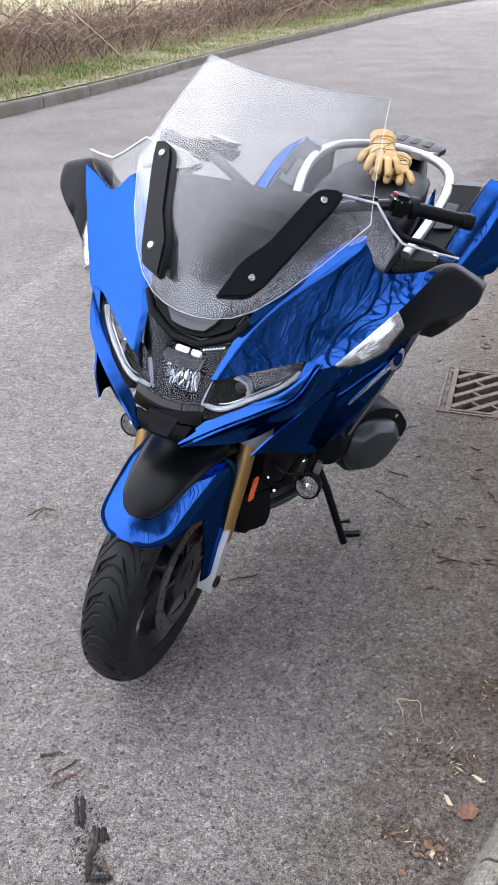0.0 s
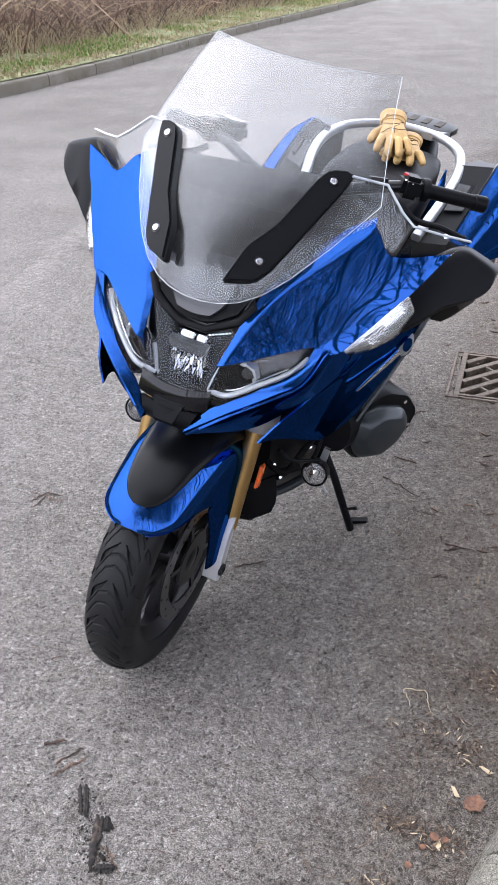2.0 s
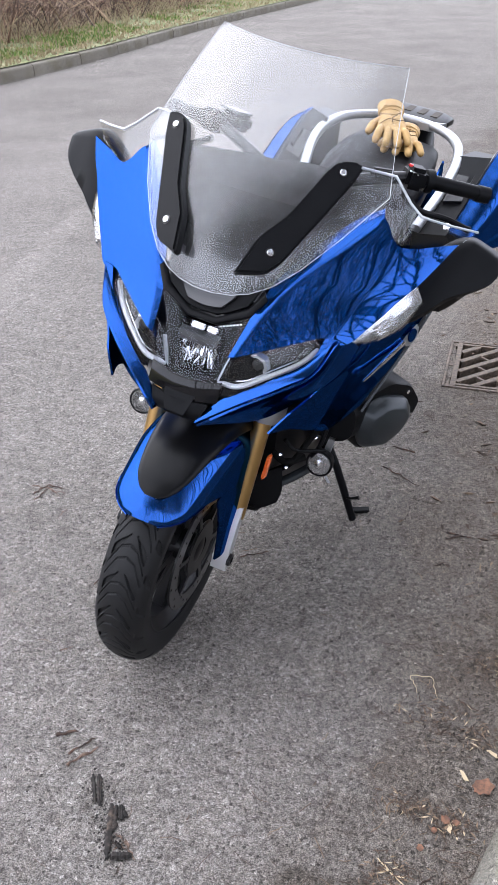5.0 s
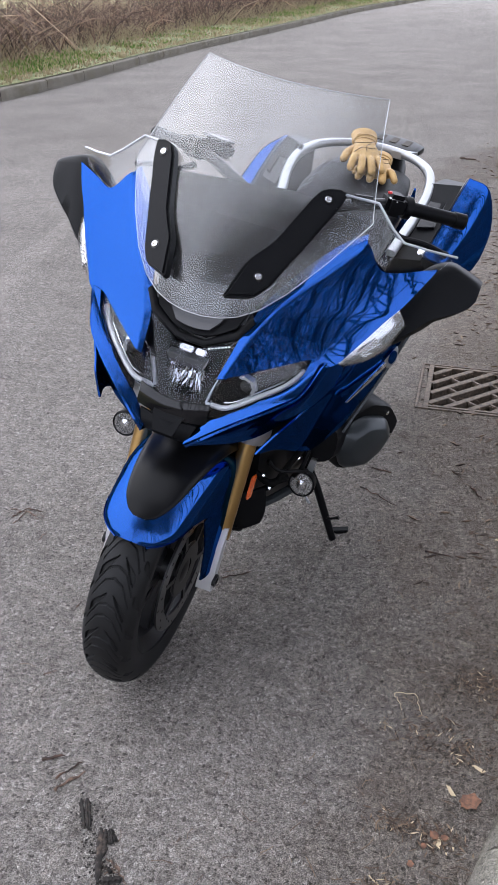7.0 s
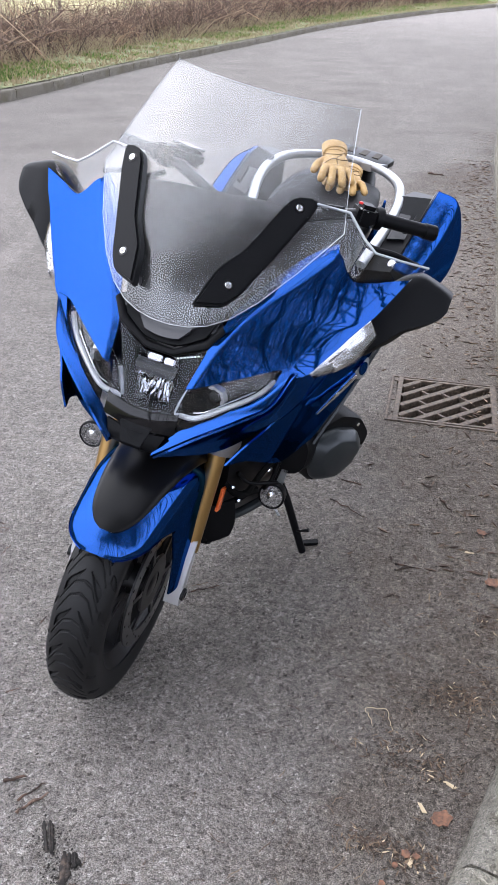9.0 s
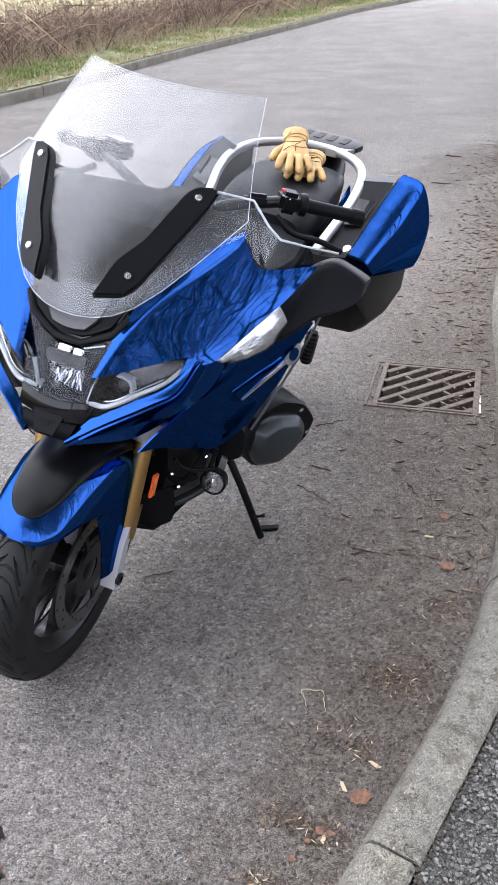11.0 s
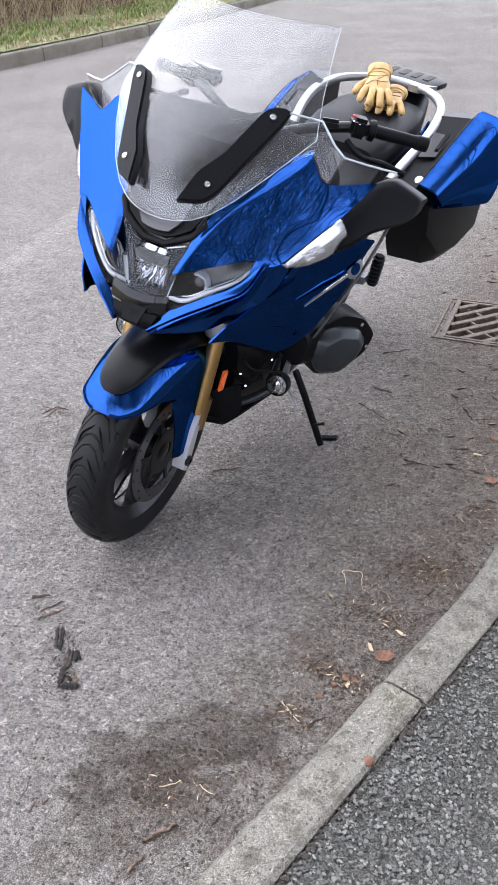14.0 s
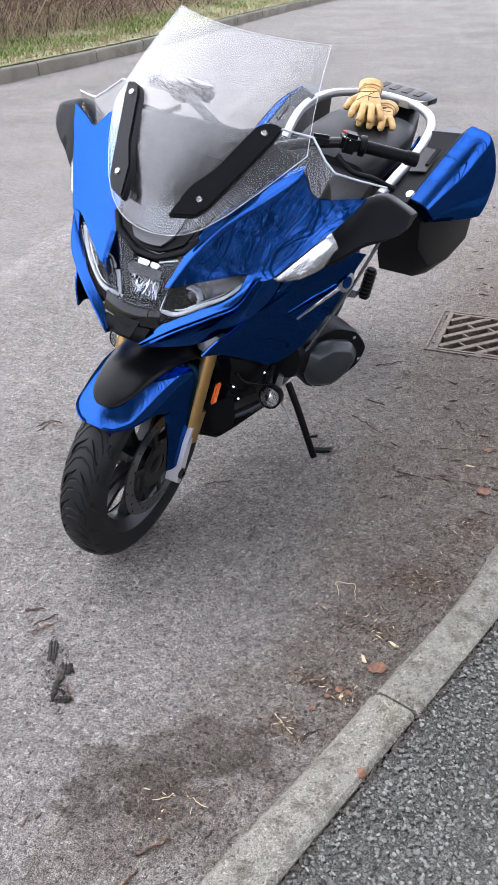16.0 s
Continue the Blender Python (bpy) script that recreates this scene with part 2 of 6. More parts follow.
M_grass = material("grass", (0.14, 0.2, 0.04), 0.8)
M_dry = material("dry_grass", (0.29, 0.235, 0.14), 0.9)


def random_tint(m, a, b, c):
    g = m.node_tree.nodes.new("ShaderNodeNewGeometry")
    base(m, ramp(m, g.outputs["Random Per Island"], [(0.0, a), (0.5, b), (1.0, c)]))


M_bramble = material("bramble_stems", (0.14, 0.08, 0.055), 0.85)
random_tint(M_bramble, (0.03, 0.018, 0.014), (0.12, 0.066, 0.046), (0.42, 0.31, 0.21))
stain_or_shade(M_bramble, ramp(M_bramble, noise_tex(M_bramble, 1.6, 5), [(0.4, (0.9, 0.9, 0.9)), (0.55, (0, 0, 0))]), (0.4, 0.34, 0.33))
stain_or_shade(M_bramble, ramp(M_bramble, noise_tex(M_bramble, 1.1, 5), [(0.52, (0, 0, 0)), (0.66, (0.9, 0.9, 0.9))]), (1.5, 1.35, 1.2))
random_tint(M_grass, (0.06, 0.12, 0.02), (0.13, 0.2, 0.04), (0.32, 0.29, 0.13))
M_bramble_leaf = material("bramble_leaf", (0.06, 0.09, 0.03), 0.6)
random_tint(M_bramble_leaf, (0.03, 0.05, 0.015), (0.1, 0.06, 0.04), (0.09, 0.14, 0.04))


def clear(name, tint=(1, 1, 1), ior=1.45, gain=1.0, rough=0.02, graze=0.95, veil=0.0):
    """A clear sheet: what lies behind it, with the sheen that grows at grazing angles."""
    m = bpy.data.materials.new(name)
    m.use_nodes = True
    t = m.node_tree
    t.nodes.clear()
    o = t.nodes.new("ShaderNodeOutputMaterial")
    a, b, x = (t.nodes.new("ShaderNode" + k) for k in ("BsdfTransparent", "BsdfGlossy", "MixShader"))
    f = t.nodes.new("ShaderNodeLayerWeight")
    f.inputs["Blend"].default_value = 0.5
    p = t.nodes.new("ShaderNodeMath")
    p.operation = "POWER"
    p.inputs[1].default_value = 5.0
    g = t.nodes.new("ShaderNodeMath")
    g.operation, g.use_clamp = "MULTIPLY_ADD", True
    g.inputs[1].default_value, g.inputs[2].default_value = graze, gain * ((ior - 1) / (ior + 1)) ** 2
    t.links.new(f.outputs["Facing"], p.inputs[0])
    t.links.new(p.outputs[0], g.inputs[0])
    a.inputs[0].default_value = (*tint, 1)
    b.inputs["Roughness"].default_value = rough
    t.links.new(g.outputs[0], x.inputs[0])
    t.links.new(a.outputs[0], x.inputs[1])
    t.links.new(b.outputs[0], x.inputs[2])
    out = x.outputs[0]
    if veil:
        # a rough second lobe adds an even haze of sky, with less noise
        h, y = t.nodes.new("ShaderNodeBsdfGlossy"), t.nodes.new("ShaderNodeMixShader")
        h.inputs["Roughness"].default_value, y.inputs[0].default_value = 0.4, veil
        t.links.new(out, y.inputs[1])
        t.links.new(h.outputs[0], y.inputs[2])
        out = y.outputs[0]
    t.links.new(out, o.inputs[0])
    return m


M_screen = clear("windscreen", (0.93, 0.94, 0.95), 1.5, 0.7, 0.0, 0.95, 0.03)
M_defl = clear("deflector_acrylic", (0.93, 0.935, 0.94), 1.4, 1.6, 0.02, 0.3)
M_lens = clear("lamp_lens", (0.93, 0.935, 0.94), 1.5, 0.45, 0.0, 0.95, 0.008)
M_smoked = clear("smoked_lamp_cover", (0.85, 0.86, 0.88), 1.5, 0.5, 0.0)
# plain greys stand in for the light that clear edges gather
M_rim = material("screen_rim", (0.4, 0.42, 0.44), 0.2, 0.0, 0.3)
M_edge = material("acrylic_edge_glint", (0.42, 0.44, 0.46), 0.1, 0.0, 0.5)


# ---- shape helpers ----
def crom(pts, n):
    """A smooth curve through the points, n steps a span."""
    p = [Vector(q) for q in pts]
    if len(p) < 3:
        return [p[0].lerp(p[1], k / n) for k in range(n + 1)]
    p = [2 * p[0] - p[1]] + p + [2 * p[-1] - p[-2]]
    out = []
    for i in range(1, len(p) - 2):
        for k in range(n):
            t = k / n
            a, b, c, d = p[i - 1:i + 3]
            out.append(0.5 * ((2 * b) + (c - a) * t + (2 * a - 5 * b + 4 * c - d) * t * t + (3 * b - a - 3 * c + d) * t ** 3))
    return out + [p[-2]]


def mesh_of(name, verts, faces, mat, smooth=35):
    me = bpy.data.meshes.new(name)
    me.from_pydata([tuple(v) for v in verts], [], faces)
    if mat:
        me.materials.append(mat)
    if smooth:
        me.shade_smooth()
        me.set_sharp_from_angle(angle=radians(smooth))
    return me


def part(name, shape, mat, parent=None, label="", smooth=35, fix=True):
    """One mesh object from (verts, faces) under a thing or a part."""
    verts, faces = shape
    me = mesh_of(name, verts, faces, mat, 0)
    if fix:
        bm = bmesh.new()
        bm.from_mesh(me)
        bmesh.ops.recalc_face_normals(bm, faces=bm.faces)
        bm.to_mesh(me)
        bm.free()
    if smooth:
        me.shade_smooth()
        me.set_sharp_from_angle(angle=radians(smooth))
    ob = new(name, me)
    if parent:
        ob.parent = parent
    if label:
        tagged(ob, label)
    return ob


def sheet(rows, thick, nu=5, nv=5):
    """A shell of some thickness whose outer face runs smoothly through a small net of points."""
    fine = [crom(r, nv) for r in rows]
    cols = [crom([r[j] for r in fine], nu) for j in range(len(fine[0]))]
    w, h = len(cols), len(cols[0])
    v = [cols[j][i] for i in range(h) for j in range(w)]
    nor = []
    for i in range(h):
        for j in range(w):
            a = cols[min(j + 1, w - 1)][i] - cols[max(j - 1, 0)][i]
            b = cols[j][min(i + 1, h - 1)] - cols[j][max(i - 1, 0)]
            n = a.cross(b)
            nor.append(n.normalized() if n.length > 1e-9 else Vector((0, 0, 0)))
    n0 = len(v)
    v = v + [p - n * thick for p, n in zip(v, nor)]
    f = []
    for i in range(h - 1):
        for j in range(w - 1):
            a = i * w + j
            f.append((a, a + 1, a + w + 1, a + w))
            f.append((n0 + a, n0 + a + w, n0 + a + w + 1, n0 + a + 1))
    ring = [j for j in range(w)] + [i * w + w - 1 for i in range(1, h)] + [(h - 1) * w + j for j in range(w - 2, -1, -1)] + [i * w for i in range(h - 2, 0, -1)]
    for k, a in enumerate(ring):
        b = ring[(k + 1) % len(ring)]
        f.append((b, a, n0 + a, n0 + b))
    return v, f


def flip(shape):
    v, f = shape
    return [Vector((-p[0], p[1], p[2])) for p in v], [tuple(reversed(q)) for q in f]


def tube(pts, rad, seg=10, closed=False):
    p = [Vector(q) for q in pts]
    n = len(p)
    r = rad if isinstance(rad, (list, tuple)) else [rad] * n
    v, f, side = [], [], None
    for i in range(n):
        d = (p[(i + 1) % n] - p[i - 1]) if closed else (p[min(i + 1, n - 1)] - p[max(i - 1, 0)])
        d.normalize()
        if side is None:
            side = d.orthogonal().normalized()
        side = (side - d * side.dot(d)).normalized()
        up = d.cross(side)
        v += [p[i] + (side * math.cos(2 * math.pi * k / seg) + up * math.sin(2 * math.pi * k / seg)) * r[i] for k in range(seg)]
    for i in range(n if closed else n - 1):
        j = (i + 1) % n
        for k in range(seg):
            m = (k + 1) % seg
            f.append((i * seg + k, i * seg + m, j * seg + m, j * seg + k))
    if not closed:
        f.append(tuple(reversed(range(seg))))
        f.append(tuple(range((n - 1) * seg, n * seg)))
    return v, f


def lathe(profile, m=None, seg=32, closed=False):
    """Turned round z: profile of (radius, height)."""
    v, f = [], []
    for r, h in profile:
        v += [Vector((r * math.cos(2 * math.pi * k / seg), r * math.sin(2 * math.pi * k / seg), h)) for k in range(seg)]
    n = len(profile)
    for i in range(n if closed else n - 1):
        j = (i + 1) % n
        for k in range(seg):
            q = (k + 1) % seg
            f.append((i * seg + k, i * seg + q, j * seg + q, j * seg + k))
    if not closed:
        f.append(tuple(reversed(range(seg))))
        f.append(tuple(range((n - 1) * seg, n * seg)))
    return place((v, f), m)


def place(shape, m):
    if m is None:
        return shape
    return [m @ Vector(p) for p in shape[0]], shape[1]


def join(*shapes):
    v, f = [], []
    for a, b in shapes:
        n = len(v)
        v = v + list(a)
        f = f + [tuple(i + n for i in q) for q in b]
    return v, f


def slab(outline, depth, bevel=0.002, m=None):
    """A flat plate of that outline (x, y), from z = 0 to depth, with softened edges."""
    bm = bmesh.new()
    vs = [bm.verts.new((x, y, 0)) for x, y in outline]
    face = bm.faces.new(vs)
    ext = bmesh.ops.extrude_face_region(bm, geom=[face])
    bmesh.ops.translate(bm, verts=[g for g in ext["geom"] if isinstance(g, bmesh.types.BMVert)], vec=(0, 0, depth))
    if bevel:
        bmesh.ops.bevel(bm, geom=list(bm.edges), offset=bevel, segments=2, affect="EDGES")
    bm.verts.index_update()
    out = [v.co.copy() for v in bm.verts], [tuple(v.index for v in q.verts) for q in bm.faces]
    bm.free()
    return place(out, m)


def rbox(sx, sy, sz, bevel=0.006, m=None):
    x, y = sx / 2, sy / 2
    return place(slab([(-x, -y), (x, -y), (x, y), (-x, y)], sz, bevel, pose(0, 0, -sz / 2)), m)


def loft(rings):
    n = len(rings[0])
    v = [Vector(p) for r in rings for p in r]
    f = []
    for i in range(len(rings) - 1):
        for k in range(n):
            q = (k + 1) % n
            f.append((i * n + k, i * n + q, (i + 1) * n + q, (i + 1) * n + k))
    f.append(tuple(reversed(range(n))))
    f.append(tuple(range((len(rings) - 1) * n, len(rings) * n)))
    return v, f


def aim(a, b):
    """A pose at a whose z runs towards b."""
    a, b = Vector(a), Vector(b)
    return Matrix.Translation(a) @ (b - a).to_track_quat("Z", "Y").to_matrix().to_4x4()


def thing(name, m, label, category, group="", kind=""):
    e = new(name)
    e.empty_display_size = 0.1
    e.matrix_world = m
    return tagged(e, label, category, group, kind)


# ---- ground, road, kerbs ----
def rise(y):
    """The road climbs gently away from the lay-by."""
    d = max(0.0, y - 12)
    return 0.0011 * d * d if d < 45 else 0.0011 * 45 * 45 + 0.099 * (d - 45)


FAR = crom([(-5.9, -14, 0), (-6.3, 2, 0), (-6.5, 9, 0), (-6.5, 16, 0), (-6.6, 21, 0), (-6.45, 25, 0), (-6.0, 29, 0), (-5.0, 35, 0), (-3.6, 41.5, 0), (-1.4, 47, 0), (1.0, 51.5, 0), (6, 58, 0)], 8)
NEAR = crom([(-0.62, -1.6, 0), (-0.1, -0.55, 0), (0.28, 0.3, 0), (0.502, 0.891, 0), (0.72, 1.45, 0), (0.93, 2.05, 0), (1.05, 2.8, 0), (1.09, 3.8, 0), (1.11, 5, 0), (1.3, 7, 0), (1.78, 13, 0), (2.7, 20, 0), (4.6, 29, 0), (8, 40, 0)], 12)


def strip(line, offsets, lift):
    """A sheet along a line: rows at sideways offsets (left of the line is plus)."""
    v, f = [], []
    n = len(line)
    for i in range(n):
        d = (line[min(i + 1, n - 1)] - line[max(i - 1, 0)]).normalized()
        side = Vector((-d.y, d.x, 0))
        for k, o in enumerate(offsets):
            q = line[i] + side * o
            v.append(Vector((q.x, q.y, rise(q.y) + lift(k, o))))
    w = len(offsets)
    for i in range(n - 1):
        for k in range(w - 1):
            a = i * w + k
            f.append((a, a + w, a + w + 1, a + 1))
    return v, f


def ground_sheet():
    xs = [-400, -200, -100, -50, -25, -12, -6, -3, 0, 0.58, 1.015, 3, 6, 12, 25, 50, 100, 200, 400]
    ys = [-400, -200, -100, -50, -20, -8, 0, 3.585, 4.02, 8, 12, 14, 16, 18, 20, 22, 25, 28, 32, 36, 40, 45, 50, 60, 90, 150, 300, 500]
    v = [Vector((x, y, rise(y) if y < 60 else rise(60) + (y - 60) * 0.05)) for y in ys for x in xs]
    w = len(xs)
    f = [(j * w + i, j * w + i + 1, (j + 1) * w + i + 1, (j + 1) * w + i) for j in range(len(ys) - 1) for i in range(w - 1) if (xs[i], ys[j]) != (0.58, 3.585)]
    return v, f


road = tagged(part("road", ground_sheet(), M_road, fix=False), "worn grey asphalt road surface strewn with fine grit", "road", kind="structure")
M_verge = material("verge_soil", (0.16, 0.14, 0.06), 0.95)
base(M_verge, ramp(M_verge, noise_tex(M_verge, 3, 6), [(0.3, (0.12, 0.1, 0.055)), (0.5, (0.085, 0.11, 0.03)), (0.7, (0.24, 0.2, 0.11))]))
M_field = material("straw_field", (0.36, 0.3, 0.17), 0.95)
base(M_field, ramp(M_field, noise_tex(M_field, 0.6, 8), [(0.3, (0.4, 0.33, 0.19)), (0.55, (0.3, 0.27, 0.12)), (0.75, (0.48, 0.41, 0.26))]))
verge = tagged(part("verge", strip(FAR, [0.12, 0.6, 1.2, 2.0, 3.0, 4.5], lambda k, o: 0.2 + 0.05 * min(o, 2)), M_verge, fix=False), "grassy roadside verge behind the far kerb", "verge", kind="structure")
field = tagged(part("field", strip(FAR, [4.4, 8, 15, 30, 60, 120, 260], lambda k, o: 0.29 + 0.03 * (o - 4.4)), M_field, fix=False), "pale straw-coloured winter field beyond the hedge", "field", kind="structure")
pavement = tagged(part("pavement", strip(NEAR, [-0.128, -0.5, -1.2, -2.0, -2.6], lambda k, o: 0.118 if k else 0.112), M_path, fix=False), "coarse dark tarmac pavement with exposed chippings", "pavement", kind="structure")

# unseen bank, added to block light and darken reflections from the right
M_floor = material("added_bank_brown", (0.05, 0.038, 0.026), 0.95)
base(M_floor, ramp(M_floor, noise_tex(M_floor, 7, 7), [(0.35, (0.022, 0.017, 0.012)), (0.55, (0.05, 0.036, 0.024)), (0.72, (0.1, 0.07, 0.045))]))
bank = tagged(part("added_dark_bank", strip(NEAR, [-2.55, -3.4, -4.6, -7, -12, -24, -50], lambda k, o: 0.112 + 0.16 * max(0.0, -o - 2.6) ** 0.8), M_floor, fix=False), "unseen dark brown bank added beside the pavement to darken the right side", "bank", kind="structure")


def walk_line(line, start, step, count):
    """Points at equal distances along a line."""
    acc = [0.0]
    for a, b in zip(line, line[1:]):
        acc.append(acc[-1] + (b - a).length)

    def at(s):
        for i in range(len(acc) - 1):
            if acc[i + 1] >= s:
                return line[i].lerp(line[i + 1], (s - acc[i]) / (acc[i + 1] - acc[i]))
        return line[-1]
    return [(at(start + k * step), at(start + k * step + step)) for k in range(count)], acc[-1], at


def kerb_stone(at, s0, s1, section, side, seed):
    rng = random.Random(seed)
    n = 7
    rings = []
    for i in range(n):
        s = s0 + (s1 - s0) * i / (n - 1)
        p, d = at(s), (at(s + 0.02) - at(s - 0.02)).normalized()
        out = Vector((-d.y, d.x, 0)) * side
        pinch = 0.004 if i in (0, n - 1) else 0.0
        rings.append([Vector((*(p + out * (o + rng.uniform(-0.0025, 0.0025))).to_2d(), rise(p.y) + z - (pinch if z > 0.05 else 0) + rng.uniform(-0.002, 0.002))) for o, z in section])
    return loft(rings)


def kerb(name, line, start, step, section, side, label, mat, gap=0.008, end=1e9):
    holder = thing(name, Matrix(), label, "kerb", kind="structure")
    _, total, at = walk_line(line, 0, 1, 1)
    s, k = start, 0
    while s + step < min(total, end):
        part("kerb_stone", kerb_stone(at, s + gap / 2, s + step - gap / 2, section, side, k), mat, holder, smooth=40)
        s, k = s + step, k + 1
    return holder


_, _, near_walk = walk_line(NEAR, 0, 1, 1)
NEAR_START = next(s / 100 for s in range(1000) if near_walk(s / 100).y > 1.455) % 0.915
kerb("kerb_near", NEAR, NEAR_START, 0.915, [(0.0, -0.12), (0.0, 0.06), (0.012, 0.098), (0.03, 0.122), (0.05, 0.128), (0.115, 0.128), (0.125, 0.12), (0.125, -0.12)], -1, "worn concrete kerb along the pavement edge", M_kerb)
kerb("kerb_far", FAR, 0.3, 1.83, [(0.0, -0.1), (0.0, 0.15), (0.015, 0.18), (0.035, 0.19), (0.125, 0.19), (0.125, -0.1)], 1, "grey concrete kerb below the grass verge", M_kerb_far, 0.03)


# ---- the motorcycle ----
L_AXIS, R_AXIS, U_AXIS = Vector((0.9714, -0.1347, -0.1956)), Vector((0.1373, 0.9905, 0.0)), Vector((0.1937, -0.0269, 0.9807))
BIKE = Matrix(((L_AXIS.x, R_AXIS.x, U_AXIS.x, -0.1346), (L_AXIS.y, R_AXIS.y, U_AXIS.y, 1.8024), (L_AXIS.z, R_AXIS.z, U_AXIS.z, 0.0), (0, 0, 0, 1)))
bike = thing("motorcycle", BIKE, "metallic blue touring motorcycle leaning on its side stand on the asphalt", "motorcycle")
BOTH = ((1, lambda s: s), (-1, flip))


def ease(t):
    t = min(1.0, max(0.0, t))
    return t * t * (3 - 2 * t)


def settle(shape):
    """The nose sits a finger's width to one side of the wheel line; the far wing tip reaches a little wider."""
    v, f = shape
    return [Vector((p[0] + 0.009 * ease((1.03 - p[2]) / 0.1) * ease((0.34 - p[1]) / 0.1) - 0.3 * max(0.0, -0.36 - p[0]) * ease((p[2] - 1.03) / 0.05), p[1], p[2])) for p in v], f


def both(name, shape, mat, parent=None, label="", smooth=35):
    return [part(name, settle(f(shape)), mat, parent or bike, label, smooth) for _, f in BOTH]


AXLE = Vector((0, 0.15, 0.30))
WHEEL = Matrix.Translation(AXLE) @ pose(0, 0, 0, 0, 90, 0)


def tread(u, w):
    """Depth of the tread pattern: u along one repeat of the tread, w from the crown (0) to the shoulder (1)."""
    if 0.08 < w < 0.46 and abs((u + 1.5 * w + 0.5) % 1.0 - 0.5) < 0.13 * min(1.0, (w - 0.08) / 0.3):
        return 0.006
    if 0.58 < w < 0.94 and abs((u + 0.9 * w + 0.1) % 1.0 - 0.5) < 0.12 * min(1.0, (0.97 - w) / 0.25):
        return 0.006
    if w < 0.5:
        for c in (0.3, 0.62):
            line = c - 0.5 * w if w < 0.22 else c - 0.11 - 2.0 * (w - 0.22)
            if abs((u - line + 0.5) % 1.0 - 0.5) < 0.028:
                return 0.003
    return 0.0


def tyre(width=0.12, outer=0.30, inner=0.214, grooves=True):
    n, m = (900, 112) if grooves else (120, 24)
    v, f = [], []
    for i in range(n):
        a = 2 * math.pi * i / n
        for j in range(m):
            t = -1 + 2 * j / (m - 1)
            e = min(abs(t) / 0.72, 1.0)
            if abs(t) < 0.72:
                x = width / 2 * math.sin(e * math.pi / 2) * (1 if t > 0 else -1)
                r = outer - 0.042 * (1 - math.cos(e * math.pi / 2))
            else:
                k = (abs(t) - 0.72) / 0.28
                x = math.copysign(width / 2 * (1 - 0.14 * k * k), t)
                r = outer - 0.042 - (outer - 0.042 - inner) * k
            if grooves and abs(t) < 0.72:
                r -= tread(-a * 22 / (2 * math.pi) % 1.0, e)
            v.append(Vector((r * math.cos(a), r * math.sin(a), x)))
    for i in range(n):
        q = (i + 1) % n
        for j in range(m - 1):
            f.append((i * m + j, i * m + j + 1, q * m + j + 1, q * m + j))
    return v, f


def wheel_parts(parent, at, width, outer):
    m = Matrix.Translation(at) @ pose(0, 0, 0, 0, 90, 0)
    part("tyre", place(tyre(width, outer, 0.214, outer < 0.31), m), M_rubber, parent, "black road tyre with chevron tread", 28, False)
    w = width * 0.40
    prof = [(0.216, -w), (0.226, -w), (0.226, -w + 0.008), (0.205, -w + 0.014), (0.196, -0.02), (0.196, 0.02), (0.205, w - 0.014), (0.226, w - 0.008), (0.226, w), (0.216, w), (0.188, 0.022), (0.188, -0.022)]
    part("rim", lathe(prof, m, 64, True), M_dark, parent, "dark alloy rim", 30)
    part("hub", lathe([(0.02, -0.07), (0.036, -0.065), (0.04, -0.02), (0.05, 0), (0.04, 0.02), (0.036, 0.065), (0.02, 0.07)], m, 24), M_dark, parent)
    for k in range(5):
        for d in (-11, 11):
            a = radians(72 * k + d)
            c0, c1 = radians(72 * k + d * 0.75), radians(72 * k + d * 1.1)
            p0, p1 = Vector((0.04 * math.cos(c0), 0.04 * math.sin(c0), 0)), Vector((0.196 * math.cos(c1), 0.196 * math.sin(c1), 0))
            t = Vector((-math.sin(a), math.cos(a), 0))
            z = Vector((0, 0, 1))
            ring = lambda p, wd, th: [p + t * wd + z * th, p - t * wd + z * th, p - t * wd * 0.6 - z * th, p + t * wd * 0.6 - z * th]
            part("spoke", place(loft([ring(p0, 0.013, 0.018), ring(p0.lerp(p1, 0.5), 0.009, 0.013), ring(p1, 0.011, 0.016)]), m), M_dark, parent)


M_disc = material("disc_steel", (0.22, 0.22, 0.23), 0.3, 1.0)
front = new("front_wheel")
front.parent = bike
wheel_parts(front, AXLE + Vector((0.005, -0.01, 0)), 0.12, 0.30)
rear = new("rear_wheel")
rear.parent = bike
wheel_parts(rear, Vector((-0.09, 1.635, 0.32)), 0.18, 0.32)
for s in (-1, 1):
    m = Matrix.Translation(AXLE + Vector((s * 0.068, 0, 0))) @ pose(0, 0, 0, 0, 90, 0)
    disc = part("brake_disc", lathe([(0.12, -0.0025), (0.16, -0.0025), (0.16, 0.0025), (0.12, 0.0025)], m, 64, True), M_disc, front, "drilled steel brake disc")
    part("disc_carrier", lathe([(0.03, -0.004), (0.07, -0.004), (0.075, 0.0), (0.07, 0.004), (0.03, 0.004)], m, 40, True), M_dark, front)
    for k in range(30):
        a = radians(12 * k)
        rr = 0.128 + 0.012 * (k % 3)
        part("disc_hole", lathe([(0.0035, -0.0031), (0.0035, 0.0031)], m @ pose(rr * math.cos(a), rr * math.sin(a), 0), 8), M_gloss, disc)

    for k in range(6):
        a = radians(60 * k + 15)
        part("disc_arm", loft([[m @ Vector((q * math.cos(a + w), q * math.sin(a + w), z)) for w, z in ((-h, -0.003), (h, -0.003), (h, 0.003), (-h, 0.003))] for q, h in ((0.066, 0.16), (0.09, 0.07), (0.124, 0.06))]), M_dark, disc)

